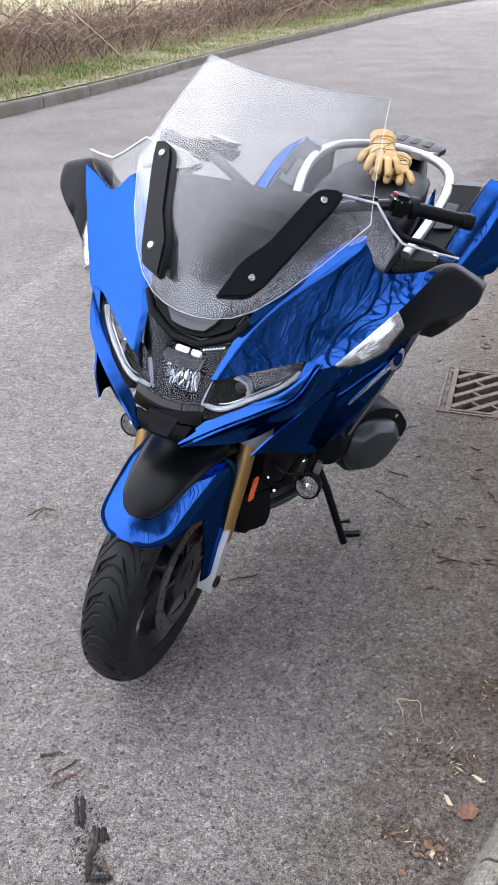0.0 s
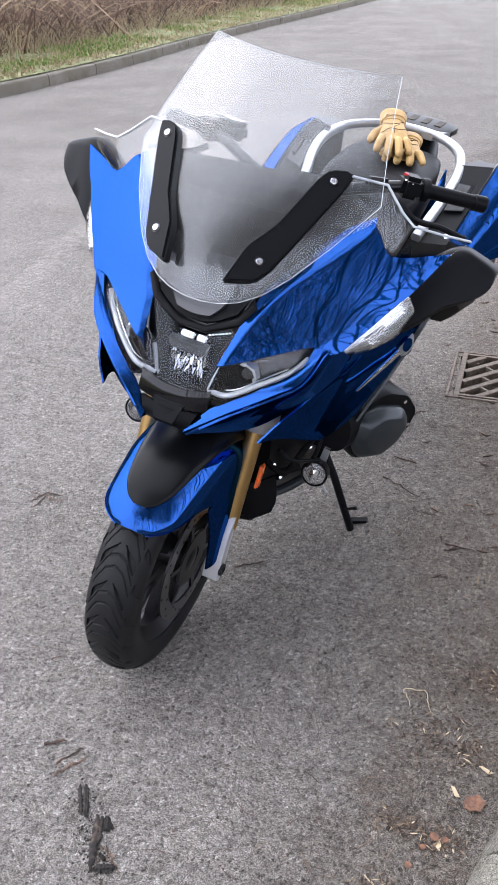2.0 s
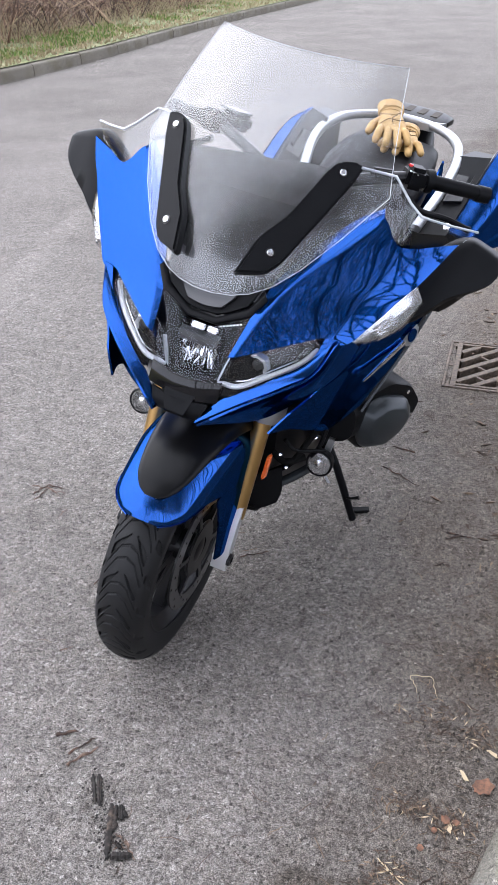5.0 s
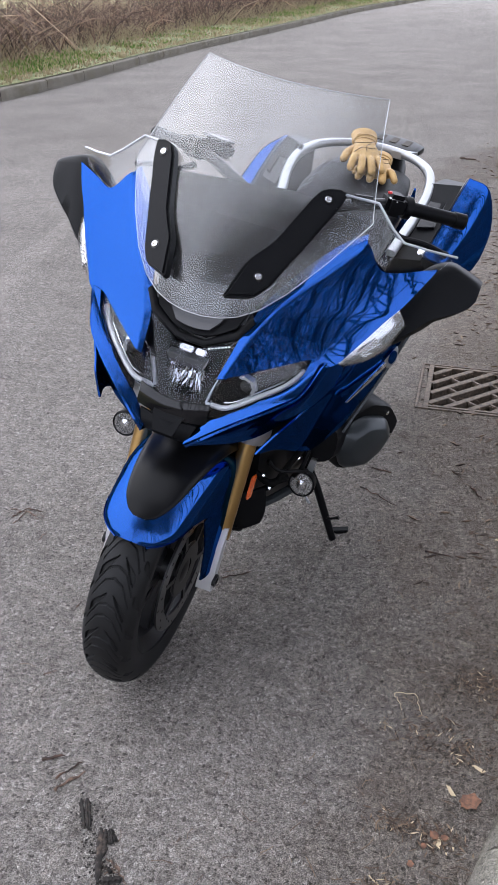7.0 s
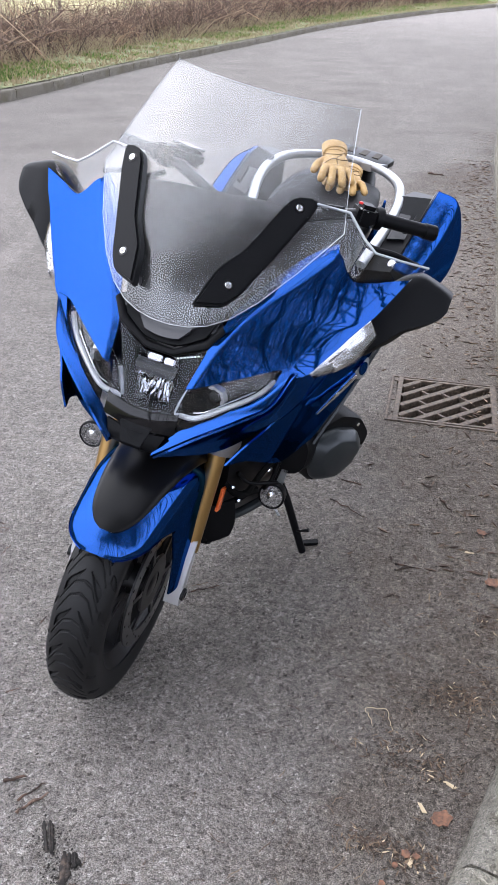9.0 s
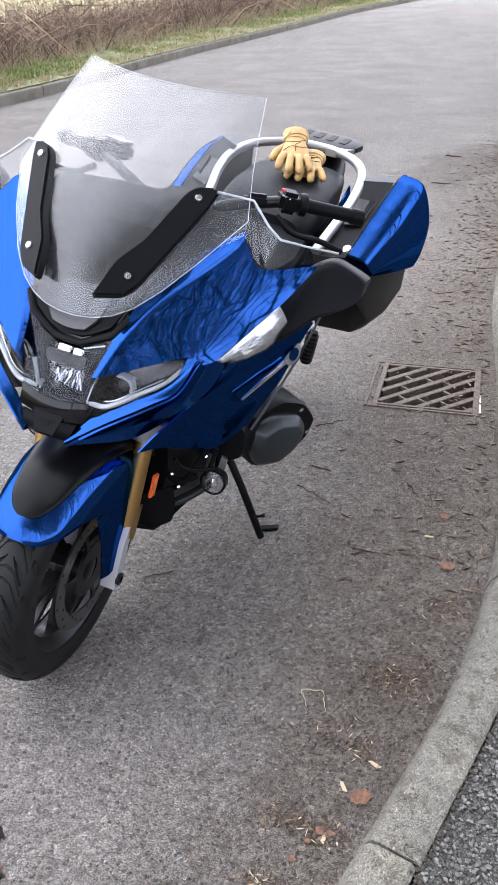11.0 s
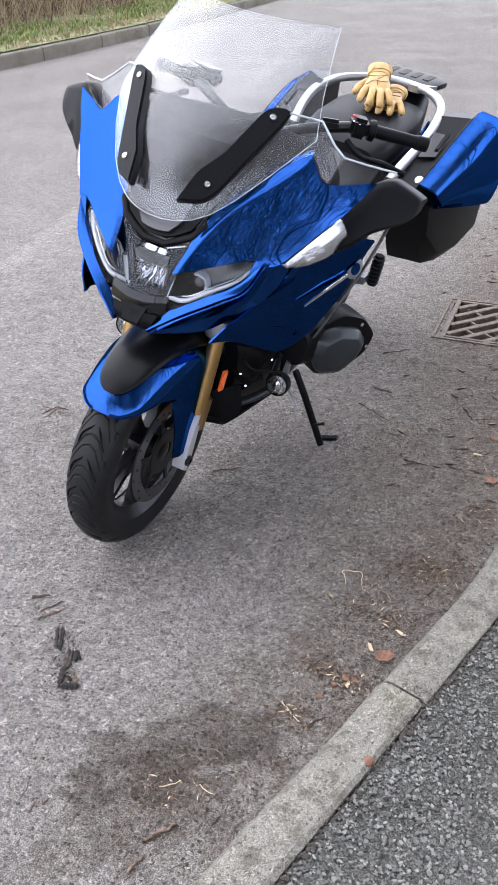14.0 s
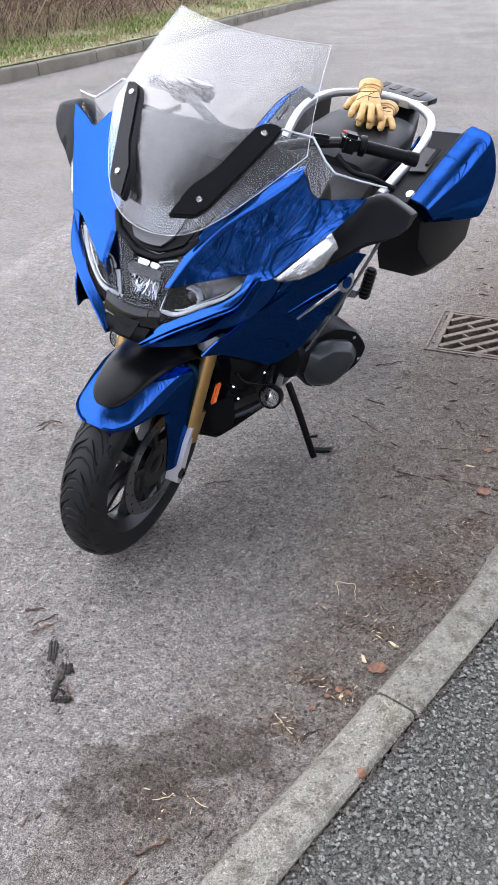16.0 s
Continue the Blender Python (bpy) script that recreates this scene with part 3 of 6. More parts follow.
# fork legs, calipers, reflectors
for s in (-1, 1):
    X = lambda x, r, u: Vector((s * x, r, u))
    part("fork_tube", tube([X(0.128, 0.195, 0.40), X(0.128, 0.262, 0.66)], 0.0215, 24), M_gold, bike, "gold anodised fork tube")
    part("fork_clamp", lathe([(0.02, 0), (0.034, 0.004), (0.046, 0.03), (0.046, 0.055), (0.03, 0.06)], aim(X(0.128, 0.255, 0.64), X(0.128, 0.30, 0.8)), 24), M_silver, bike, "silver fork clamp")
    lower = [(0.0, 0.0), (0.036, 0.01), (0.045, 0.05), (0.042, 0.13), (0.02, 0.17), (-0.015, 0.17), (-0.022, 0.10), (-0.026, 0.03), (-0.018, 0.005)]
    leg = part("fork_lower", loft([[X(0.108, 0.15 - b * 0.55 + h * 0.26, 0.265 + h) for b, h in lower], [X(0.146, 0.15 - b * 0.5 + h * 0.26, 0.265 + h) for b, h in lower]]), M_cast, bike, "silver cast fork lower")
    part("axle_bolt", lathe([(0.016, 0), (0.016, 0.008), (0.009, 0.009), (0.009, 0.004)], aim(X(0.145, 0.152, 0.30), X(0.2, 0.152, 0.30)), 20), M_dark, leg)
    part("caliper", rbox(0.05, 0.06, 0.12, 0.012, Matrix.Translation(X(0.1, 0.265, 0.385)) @ pose(0, 0, 0, -20, 0, 0)), M_gold, bike, "gold brake caliper")
    part("reflector", rbox(0.008, 0.028, 0.062, 0.003, Matrix.Translation(X(0.156, 0.275, 0.51)) @ pose(0, 0, 0, -15, 0, 0)), M_orange, bike, "orange side reflector")


# front mudguard
def guard(rows, widths, radii, drop, thick):
    deep = max(drop) > 0.09
    net = []
    for a, w, r, dr in zip(rows, widths, radii, drop):
        c, sn = math.cos(radians(a)), math.sin(radians(a))
        row = []
        top, side = min(dr, 0.085), max(0.0, dr - 0.085)
        half = [(0.42, 0.14, 0), (0.82, 0.52, 0), (0.97, 0.86, 0.08)] + ([(1.0, 1, 0.5)] if deep else []) + [(1.0, 1, 1)]
        for k, q, p in [(-k, q, p) for k, q, p in reversed(half)] + [(0, 0, 0)] + half:
            rr = r - top * q - side * p
            row.append(AXLE + Vector((w * k, -rr * c, rr * sn)))
        net.append(row)
    return sheet(net, thick, 5, 4)


part("front_mudguard", place(guard([43, 45.5, 50, 58, 67, 80, 98, 118, 140], [0.036, 0.062, 0.084, 0.098, 0.106, 0.112, 0.114, 0.108, 0.095], [0.34, 0.345, 0.352, 0.36, 0.365, 0.366, 0.362, 0.354, 0.346], [0.010, 0.020, 0.038, 0.068, 0.108, 0.148, 0.17, 0.16, 0.14], 0.0022), Matrix.Translation((0.014, 0.002, 0.006))), M_blue, bike, "glossy blue front mudguard")
part("mudguard_inset", place(guard([50.5, 53, 59, 71, 85, 100, 116, 132], [0.014, 0.036, 0.056, 0.072, 0.084, 0.093, 0.098, 0.097], [0.3605, 0.3635, 0.368, 0.372, 0.3735, 0.371, 0.364, 0.356], [0.001, 0.008, 0.016, 0.028, 0.038, 0.045, 0.05, 0.053], 0.004), Matrix.Translation((0.02, 0.004, 0.01))), M_inset, bike, "matt black mudguard centre")
both("mudguard_skirt", sheet([[(0.104, 0.075, 0.52), (0.112, 0.14, 0.545), (0.112, 0.215, 0.56)], [(0.112, 0.092, 0.43), (0.118, 0.14, 0.44), (0.118, 0.2, 0.45)], [(0.114, 0.10, 0.33), (0.12, 0.13, 0.325), (0.12, 0.165, 0.33)]], 0.004), M_blue)


# ---- fairing panels ----
def lerp_rows(a, b, steps, bulge):
    a, b = [Vector(p) for p in crom(a, 2)], [Vector(p) for p in crom(b, 2)]
    rows = []
    for k in range(steps + 1):
        t = k / steps
        e = 4 * t * (1 - t)
        rows.append([p.lerp(q, t) + Vector(bulge) * e for p, q in zip(a, b)])
    return rows


def flank(x, u, out=0.0):
    """The upper fairing's side face: how far back it lies at x across and u up."""
    d = 0.1 * (1.16 - u)
    return Vector((x, 0.0914 + 0.4967 * x + 0.5198 * (u - 1) + 0.188 * x * x + 0.1688 * x * (u - 1) - 0.1716 * (u - 1) ** 2 - out - d, u + 0.54 * d))


inner = [(0.083, 0.870), (0.095, 0.936), (0.108, 0.971), (0.12, 1.005), (0.139, 1.036), (0.162, 1.07), (0.186, 1.099), (0.22, 1.132), (0.259, 1.155)]
crest = [(0.093, 0.875), (0.111, 0.935), (0.133, 0.977), (0.158, 1.013), (0.19, 1.05), (0.223, 1.083), (0.252, 1.118), (0.268, 1.143)]
outer = [(0.252, 0.913), (0.278, 0.920), (0.301, 0.947), (0.326, 0.977), (0.347, 1.005), (0.368, 1.032), (0.391, 1.073), (0.411, 1.112)]
hem = [(0.093, 0.875), (0.14, 0.893), (0.19, 0.912), (0.226, 0.925), (0.24, 0.922), (0.252, 0.913)]
notch = [(0.267, 1.145), (0.277, 1.135), (0.29, 1.116), (0.305, 1.101), (0.318, 1.097), (0.346, 1.099), (0.378, 1.106), (0.411, 1.112)]


def bow(points, n):
    """A smooth line through (x, u) points, n spans in all."""
    p = crom([(x, u, 0) for x, u in points], 12)
    return [p[round(k * (len(p) - 1) / n)] for k in range(n + 1)]


def dart(x, u):
    """Depth of the fold that runs up from the headlight's outer corner and fades out."""
    d = x - float(np.interp(u, [0.89, 0.921, 0.969, 1.018, 1.055], [0.224, 0.24, 0.265, 0.282, 0.293]))
    fade = ease((1.09 - u) / 0.2)
    return -0.1 * max(0.0, d) * fade


NT, NS = 84, 48
la, lb, lc, end, begin = bow(inner, NT), bow(crest, NT), bow(outer, NT), bow(notch, NS), bow(hem, NS)
rows = [[flank(*la[i].lerp(lb[i], k / 4).to_2d(), -0.024 * (1 - k / 4) * min(1.0, 0.35 + 1.2 * i / NT)) for i in range(NT + 1)] for k in range(4)]
for k in range(NS + 1):
    s, row = k / NS, []
    for i in range(NT + 1):
        q = lb[i].lerp(lc[i], s) + (end[k] - lb[NT].lerp(lc[NT], s)) * (i / NT) ** 4 + (begin[k] - lb[0].lerp(lc[0], s)) * (1 - i / NT) ** 6
        row.append(flank(q.x, q.y, dart(q.x, q.y) + 0.01 * s * (1 - s)))
    rows.append(row)
both("upper_fairing", sheet(rows, 0.004, 1, 1), M_blue, label="glossy blue upper fairing panel")
fold = [(0.048, 0.012, 0.733), (0.12, 0.038, 0.793), (0.186, 0.074, 0.838), (0.232, 0.112, 0.872), (0.252, 0.146, 0.926), (0.258, 0.157, 0.94)]
rim_up = [(0.052, 0.026, 0.745), (0.086, 0.046, 0.789), (0.112, 0.054, 0.809), (0.166, 0.084, 0.846), (0.217, 0.124, 0.879), (0.236, 0.15, 0.94)]
low = [(0.052, 0.04, 0.722), (0.15, 0.095, 0.745), (0.208, 0.13, 0.79), (0.25, 0.165, 0.829), (0.278, 0.195, 0.872), (0.29, 0.215, 0.915)]
crown = [Vector(a).lerp(Vector(b), 0.55) + Vector((0.0003, -0.0006, 0.0008)) for a, b in zip(rim_up, fold)]
both("nose_trim", sheet([[Vector(p) for p in rim_up], crown, [Vector(p) for p in fold]], 0.006, 5, 4), M_blue, label="bright blue strip below the headlight")
both("nose_underside", sheet([[Vector(p) + Vector((0.001, 0.002, -0.001)) for p in fold], [Vector(a).lerp(Vector(b), 0.5) + Vector((-0.004, 0.008, 0.004)) for a, b in zip(fold, low)], [Vector(p) for p in low]], 0.005, 4, 4), M_blue)
front_edge = [(0.18, 0.08, 0.73), (0.206, 0.1, 0.774), (0.225, 0.13, 0.797), (0.257, 0.17, 0.843), (0.282, 0.2, 0.878), (0.29, 0.24, 0.908)]
rows = [front_edge,
        [(0.205, 0.15, 0.715), (0.228, 0.17, 0.755), (0.248, 0.2, 0.79), (0.27, 0.24, 0.835), (0.296, 0.28, 0.88), (0.318, 0.31, 0.925)],
        [(0.228, 0.27, 0.655), (0.25, 0.28, 0.70), (0.272, 0.31, 0.755), (0.295, 0.345, 0.81), (0.325, 0.38, 0.87), (0.35, 0.39, 0.935)],
        [(0.246, 0.42, 0.58), (0.272, 0.43, 0.645), (0.298, 0.45, 0.715), (0.322, 0.47, 0.79), (0.348, 0.48, 0.86), (0.37, 0.47, 0.94)],
        [(0.294, 0.5, 0.625), (0.315, 0.535, 0.68), (0.338, 0.57, 0.74), (0.352, 0.585, 0.80), (0.365, 0.595, 0.855), (0.38, 0.6, 0.90)]]
both("side_fairing", sheet(rows, 0.004, 4, 3), M_blue, label="dark-reflecting blue side fairing panel")
both("side_trim", sheet([[(0.30, 0.52, 0.60), (0.345, 0.6, 0.74), (0.378, 0.63, 0.865), (0.39, 0.66, 0.93)], [(0.30, 0.56, 0.60), (0.34, 0.65, 0.74), (0.37, 0.70, 0.86), (0.38, 0.74, 0.93)]], 0.006), M_grey, label="grey trim panel")
for k, (x, r, u, w) in enumerate([(0.164, 0, 0.914, 0.012), (0.179, 0, 0.92, 0.012), (0.195, 0, 0.926, 0.012), (0.21, 0, 0.931, 0.012), (0.225, 0, 0.936, 0.012)]):
    both("lettering_bar", rbox(w, 0.0012, 0.008, 0.0003, Matrix.Translation(flank(x, u + 0.004, 0.0004)) @ pose(0, 0, 0, -25, -18, 27)), M_gloss)
both("badge", lathe([(0.03, 0), (0.03, 0.003), (0.026, 0.005), (0.0, 0.006)], aim((0.357, 0.56, 0.823), (0.5, 0.50, 0.84)), 32), M_silver, label="round badge of plain metal")
both("badge_face", lathe([(0.017, 0), (0.017, 0.002), (0.0, 0.002)], aim((0.3625, 0.5565, 0.8235), (0.5, 0.50, 0.84)), 24), M_blue)
both("chrome_strip", tube([(0.307, 0.368, 0.762), (0.332, 0.45, 0.792), (0.351, 0.525, 0.812)], [0.003, 0.006, 0.007], 10), M_chrome, label="chrome strip")

# nose: mask, lamps, chin
mask = []
for w, r, u, dip, back in ((0.096, 0.081, 0.919, 0.036, 0.014), (0.09, 0.068, 0.892, 0.026, 0.014), (0.086, 0.0555, 0.866, 0.018, 0.014), (0.078, 0.040, 0.828, 0.009, 0.013), (0.076, 0.031, 0.800, 0.007, 0.012), (0.078, 0.026, 0.776, 0.004, 0.012)):
    mask.append([(w * k, r + back * k * k, u + dip * max(0.0, abs(k) - 0.28) / 0.72) for k in (-1, -0.75, -0.5, -0.25, 0, 0.25, 0.5, 0.75, 1)])
lamp_cover = part("headlight_mask", settle(sheet(mask, -0.003, 4, 3)), M_smoked, bike, "glossy smoked headlight cover")
part("lamp_box", settle(sheet([[(-0.09, 0.11, 0.955), (0, 0.10, 0.922), (0.09, 0.11, 0.955)], [(-0.075, 0.115, 0.88), (0, 0.115, 0.88), (0.075, 0.115, 0.88)], [(-0.066, 0.11, 0.80), (0, 0.11, 0.80), (0.066, 0.11, 0.80)], [(-0.07, 0.05, 0.775), (0, 0.042, 0.768), (0.07, 0.05, 0.775)]], -0.004, 4, 4)), M_matte, lamp_cover, "black lamp box")
# the opaque lower edge of the mask, and the frame of the lamp window
lip = [[Vector(p) + Vector((0, -0.0015, 0.0)) for p in r] for r in mask[3:]]
lip[0] = [a.lerp(b, 0.45) for a, b in zip(lip[0], lip[1])]
part("mask_lip", settle(sheet(lip, -0.003, 4, 3)), M_gloss, lamp_cover, "gloss black lower edge of the headlight cover")
part("chin_panel", settle(sheet([[(-0.062, 0.034, 0.775), (0, 0.024, 0.772), (0.062, 0.034, 0.775)], [(-0.05, 0.028, 0.742), (0, 0.02, 0.745), (0.05, 0.028, 0.742)], [(-0.042, 0.07, 0.715), (0, 0.06, 0.715), (0.042, 0.07, 0.715)]], 0.008)), M_black, bike, "matt black chin below the headlight")
chin = [[(-0.034, 0.036, 0.788), (0.034, 0.036, 0.788), (0.036, 0.09, 0.785), (-0.036, 0.09, 0.785)], [(-0.033, 0.022, 0.783), (0.033, 0.022, 0.783), (0.035, 0.09, 0.77), (-0.035, 0.09, 0.77)],
        [(-0.022, 0.006, 0.748), (0.022, 0.006, 0.748), (0.026, 0.09, 0.74), (-0.026, 0.09, 0.74)], [(-0.02, 0.012, 0.738), (0.02, 0.012, 0.738), (0.024, 0.09, 0.725), (-0.024, 0.09, 0.725)]]
part("sensor_block", settle(loft(chin)), M_black, bike, "matt black sensor cover")
for s, f in BOTH:
    part("chin_rib", settle(f(loft([[(0.037, 0.03, 0.782), (0.043, 0.03, 0.782), (0.043, 0.06, 0.782), (0.037, 0.06, 0.782)], [(0.026, 0.016, 0.742), (0.031, 0.017, 0.742), (0.031, 0.06, 0.735), (0.026, 0.06, 0.735)]]))), M_black, bike)
top = [flank(x, u, -0.005) for x, u in ((0.080, 0.872), (0.13, 0.892), (0.18, 0.910), (0.234, 0.930))]
foot = [Vector(p) for p in ((0.056, 0.044, 0.800), (0.105, 0.046, 0.806), (0.166, 0.077, 0.845), (0.223, 0.124, 0.882))]
lamp = [top, [a.lerp(b, 0.5) + Vector((0.001, -0.004, 0.002)) for a, b in zip(top, foot)], foot]
for s, f in BOTH:
    g = lambda q, f=f: settle(f(q))
    h = part("headlight", g(sheet([[Vector(p) + Vector((0, 0.034, -0.002)) for p in r] for r in lamp], 0.004, 4, 4)), M_gloss, bike, "slim headlight behind clear lens")
    part("headlight_lens", g(sheet([[Vector(p) for p in r] for r in lamp], -0.003, 5, 5)), M_lens, h, "clear headlight lens")
    part("light_guide", g(tube(crom([(0.060, 0.076, 0.808), (0.105, 0.071, 0.816), (0.155, 0.094, 0.848), (0.2, 0.131, 0.875), (0.226, 0.160, 0.906)], 5), 0.006, 8)), M_guide, h, "frosted light guide")
    part("light_guide", g(tube(crom([(0.075, 0.084, 0.864), (0.066, 0.080, 0.836), (0.060, 0.076, 0.809)], 3), 0.0048, 8)), M_guide, h)
    part("guide_line", g(tube(crom([(0.072, 0.080, 0.818), (0.112, 0.078, 0.828), (0.152, 0.099, 0.855), (0.196, 0.135, 0.883)], 5), 0.0018, 6)), M_lamp, h)
    pj = part("projector", g(lathe([(0.03, 0), (0.03, 0.008), (0.026, 0.014), (0.019, 0.012), (0.018, 0.004)], aim((0.122, 0.106, 0.862), (0.13, 0.01, 0.85)), 8)), M_lamp, h, "eight-sided lamp bezel")
    part("bulb_lens", g(lathe([(0.018, 0.002), (0.017, 0.01), (0.010, 0.016), (0.0, 0.018)], aim((0.122, 0.106, 0.862), (0.13, 0.01, 0.85)), 20)), M_dark, pj)
hc = part("centre_headlight", settle(loft([[(-0.042, 0.086, 0.912), (0.042, 0.086, 0.912), (0.042, 0.108, 0.915), (-0.042, 0.108, 0.915)], [(-0.048, 0.092, 0.866), (0.048, 0.092, 0.866), (0.048, 0.108, 0.866), (-0.048, 0.108, 0.866)], [(-0.036, 0.088, 0.802), (0.036, 0.088, 0.802), (0.036, 0.108, 0.802), (-0.036, 0.108, 0.802)]])), M_gloss, bike, "dark centre headlight with chrome cells")
crng = random.Random(5)
for k in range(48):
    x, u = -0.022 + 0.0062 * (k % 12) + crng.uniform(-0.002, 0.002), 0.866 - 0.0125 * (k // 12) + crng.uniform(-0.004, 0.004)
    part("lamp_cell", rbox(crng.uniform(0.0015, 0.005), 0.006, crng.uniform(0.005, 0.015), 0.0006, Matrix.Translation((x, 0.088, u)) @ pose(0, 0, 0, crng.uniform(-50, -5), crng.uniform(-20, 20), crng.uniform(-25, 25))), M_chrome, hc)
for x, w in ((0.004, 0.03), (0.035, 0.022)):
    part("upper_cell", rbox(w, 0.006, 0.013, 0.002, Matrix.Translation((x, 0.084, 0.909)) @ pose(0, 0, 0, -40, 0, 0)), M_chrome, hc, "pale upper lamp cell")
part("lamp_shelf", settle(loft([[(-0.04, 0.07, 0.896), (0.044, 0.07, 0.896), (0.044, 0.09, 0.9), (-0.04, 0.09, 0.9)], [(-0.034, 0.068, 0.879), (0.038, 0.068, 0.879), (0.038, 0.09, 0.876), (-0.034, 0.09, 0.876)]])), material("lamp_shelf_plastic", (0.05, 0.052, 0.055), 0.35), hc, "dark grey lamp shelf")
for k in range(7):
    part("print_mark", rbox(0.0035, 0.001, 0.0025, 0, Matrix.Translation((0.052 + 0.0065 * k, 0.0775 + 0.0008 * k, 0.926 + 0.0026 * k)) @ pose(0, 0, 0, -30, 0, 10)), M_white, bike)

# screen, its arms, the cowl below it
def screen_half(u):
    return float(np.interp(u, [0.983, 0.987, 0.996, 1.015, 1.05, 1.105, 1.177, 1.26, 1.388], [0.02, 0.055, 0.088, 0.124, 0.163, 0.21, 0.264, 0.24, 0.204]))


def screen_mid(u):
    return float(np.polyval(SCREEN_CURVE, u - 1.15))


SCREEN_CURVE = np.polyfit(np.array([0.983, 1.003, 1.04, 1.079, 1.14, 1.177, 1.219, 1.3, 1.388]) - 1.15, [0.088, 0.095, 0.107, 0.125, 0.165, 0.19, 0.228, 0.31, 0.415], 3)


rows = [[(screen_half(u) * (-1 + k / 5), screen_mid(u) + 1.9 * (screen_half(u) * (-1 + k / 5)) ** 2, u + 0.1 * (screen_half(u) * (-1 + k / 5)) ** 2) for k in range(11)] for u in (0.983, 0.987, 0.996, 1.015, 1.05, 1.105, 1.15, 1.177, 1.2, 1.26, 1.33, 1.388)]
ws = part("windscreen", sheet(rows, 0.004, 4, 3), M_screen, bike, "clear curved windscreen")
ws.visible_shadow = False
edge = [r[0] for r in rows] + rows[-1][1:-1] + [r[-1] for r in reversed(rows)] + list(reversed(rows[0][1:-1]))
part("screen_edge", tube([Vector(p) for p in edge], 0.0007, 6, True), M_rim, ws, "screen edge in pale grey, its glint put into the colour").visible_shadow = False
ARM = Matrix(((0.8771, 0.3248, 0.3538, 0.104 - 0.0025), (0.0515, 0.6688, -0.7417, 0.127 + 0.005), (-0.4775, 0.6688, 0.5699, 1.079 - 0.004), (0, 0, 0, 1)))
arm = slab([(-0.022, 0.2), (-0.016, 0.224), (0.013, 0.248), (0.025, 0.246), (0.03, 0.21), (0.031, 0.07), (0.031, 0.0), (0.022, -0.035), (-0.024, -0.076), (-0.034, 0.008), (-0.020, 0.075)], 0.0245, 0.005, pose(0, 0, -0.0075))
for s, f in BOTH:
    a = part("screen_arm", f(place(arm, ARM)), M_black, bike, "matt black screen bracket")
    for q in (0.0, 0.209):
        part("bolt", f(lathe([(0.0068, 0), (0.0068, 0.004), (0.0058, 0.0052), (0.0035, 0.005), (0.003, 0.002), (0.0, 0.002)], ARM @ pose(0.002, q, 0.0155), 18)), M_chrome, a, "steel socket bolt")
        part("bolt_recess", f(lathe([(0.0068, 0.0), (0.0098, 0.0), (0.0098, 0.0012), (0.0068, 0.0012)], ARM @ pose(0.002, q, 0.0165), 18, True)), M_gloss, a)
cowl = [[(x, r, u) for x, r, u in ((-0.13, 0.225, 1.055), (-0.05, 0.205, 1.04), (0, 0.2, 1.036), (0.05, 0.205, 1.04), (0.13, 0.225, 1.055))],
        [(-0.1, 0.145, 0.995), (-0.045, 0.122, 0.975), (0, 0.118, 0.971), (0.045, 0.122, 0.975), (0.1, 0.145, 0.995)],
        [(-0.085, 0.112, 0.966), (-0.04, 0.094, 0.945), (0, 0.09, 0.94), (0.04, 0.094, 0.945), (0.085, 0.112, 0.966)]]
cw = part("screen_cowl", settle(sheet(cowl, 0.008, 4, 4)), M_black, bike, "black air intake cowl")
rim = [(0.118, 0.128, 0.987), (0.096, 0.1, 0.96), (0.092, 0.097, 0.957), (0.036, 0.083, 0.932), (0.03, 0.081, 0.929)]
rim = [Vector((-x, r, u)) for x, r, u in rim] + [Vector(p) for p in reversed(rim)]
band = [[p + Vector((0, 0.006, -0.008)) for p in rim], [p + Vector((0, -0.003, 0.0)) for p in rim], [Vector((p.x * 0.93, p.y + 0.004, p.z + 0.008)) for p in rim], [Vector((p.x * 0.88, p.y + 0.016, p.z + 0.008)) for p in rim]]
part("cowl_rim", settle(sheet(band, 0.004, 3, 1)), M_black, cw, "angular black cowl rim")
M_satin = material("satin_grey_plastic", (0.03, 0.03, 0.034), 0.25)
plate = [[(-0.068, 0.172, 1.03), (-0.03, 0.165, 1.024), (0, 0.163, 1.022), (0.03, 0.165, 1.024), (0.068, 0.172, 1.03)], [(-0.06, 0.116, 0.983), (-0.03, 0.108, 0.974), (0, 0.106, 0.972), (0.03, 0.108, 0.974), (0.06, 0.116, 0.983)], [(-0.036, 0.09, 0.957), (-0.018, 0.087, 0.954), (0, 0.086, 0.953), (0.018, 0.087, 0.954), (0.036, 0.09, 0.957)]]
part("cowl_plate", settle(sheet(plate, 0.006, 3, 3)), M_satin, cw, "satin grey centre plate of the cowl")
for s, f in BOTH:
    for k in range(2):
        a, b = Vector((0.066 + 0.017 * k, 0.112 + 0.006 * k, 0.974 + 0.003 * k)), Vector((0.08 + 0.02 * k, 0.165 + 0.006 * k, 1.025 + 0.003 * k))
        part("vent", settle(f(loft([[p + Vector(q) for q in ((0, 0, 0), (0.013, 0.003, 0.002), (0.013, 0.008, -0.004), (0, 0.006, -0.004))] for p in (a, a.lerp(b, 0.5), b)]))), M_satin, cw, "slotted vent")
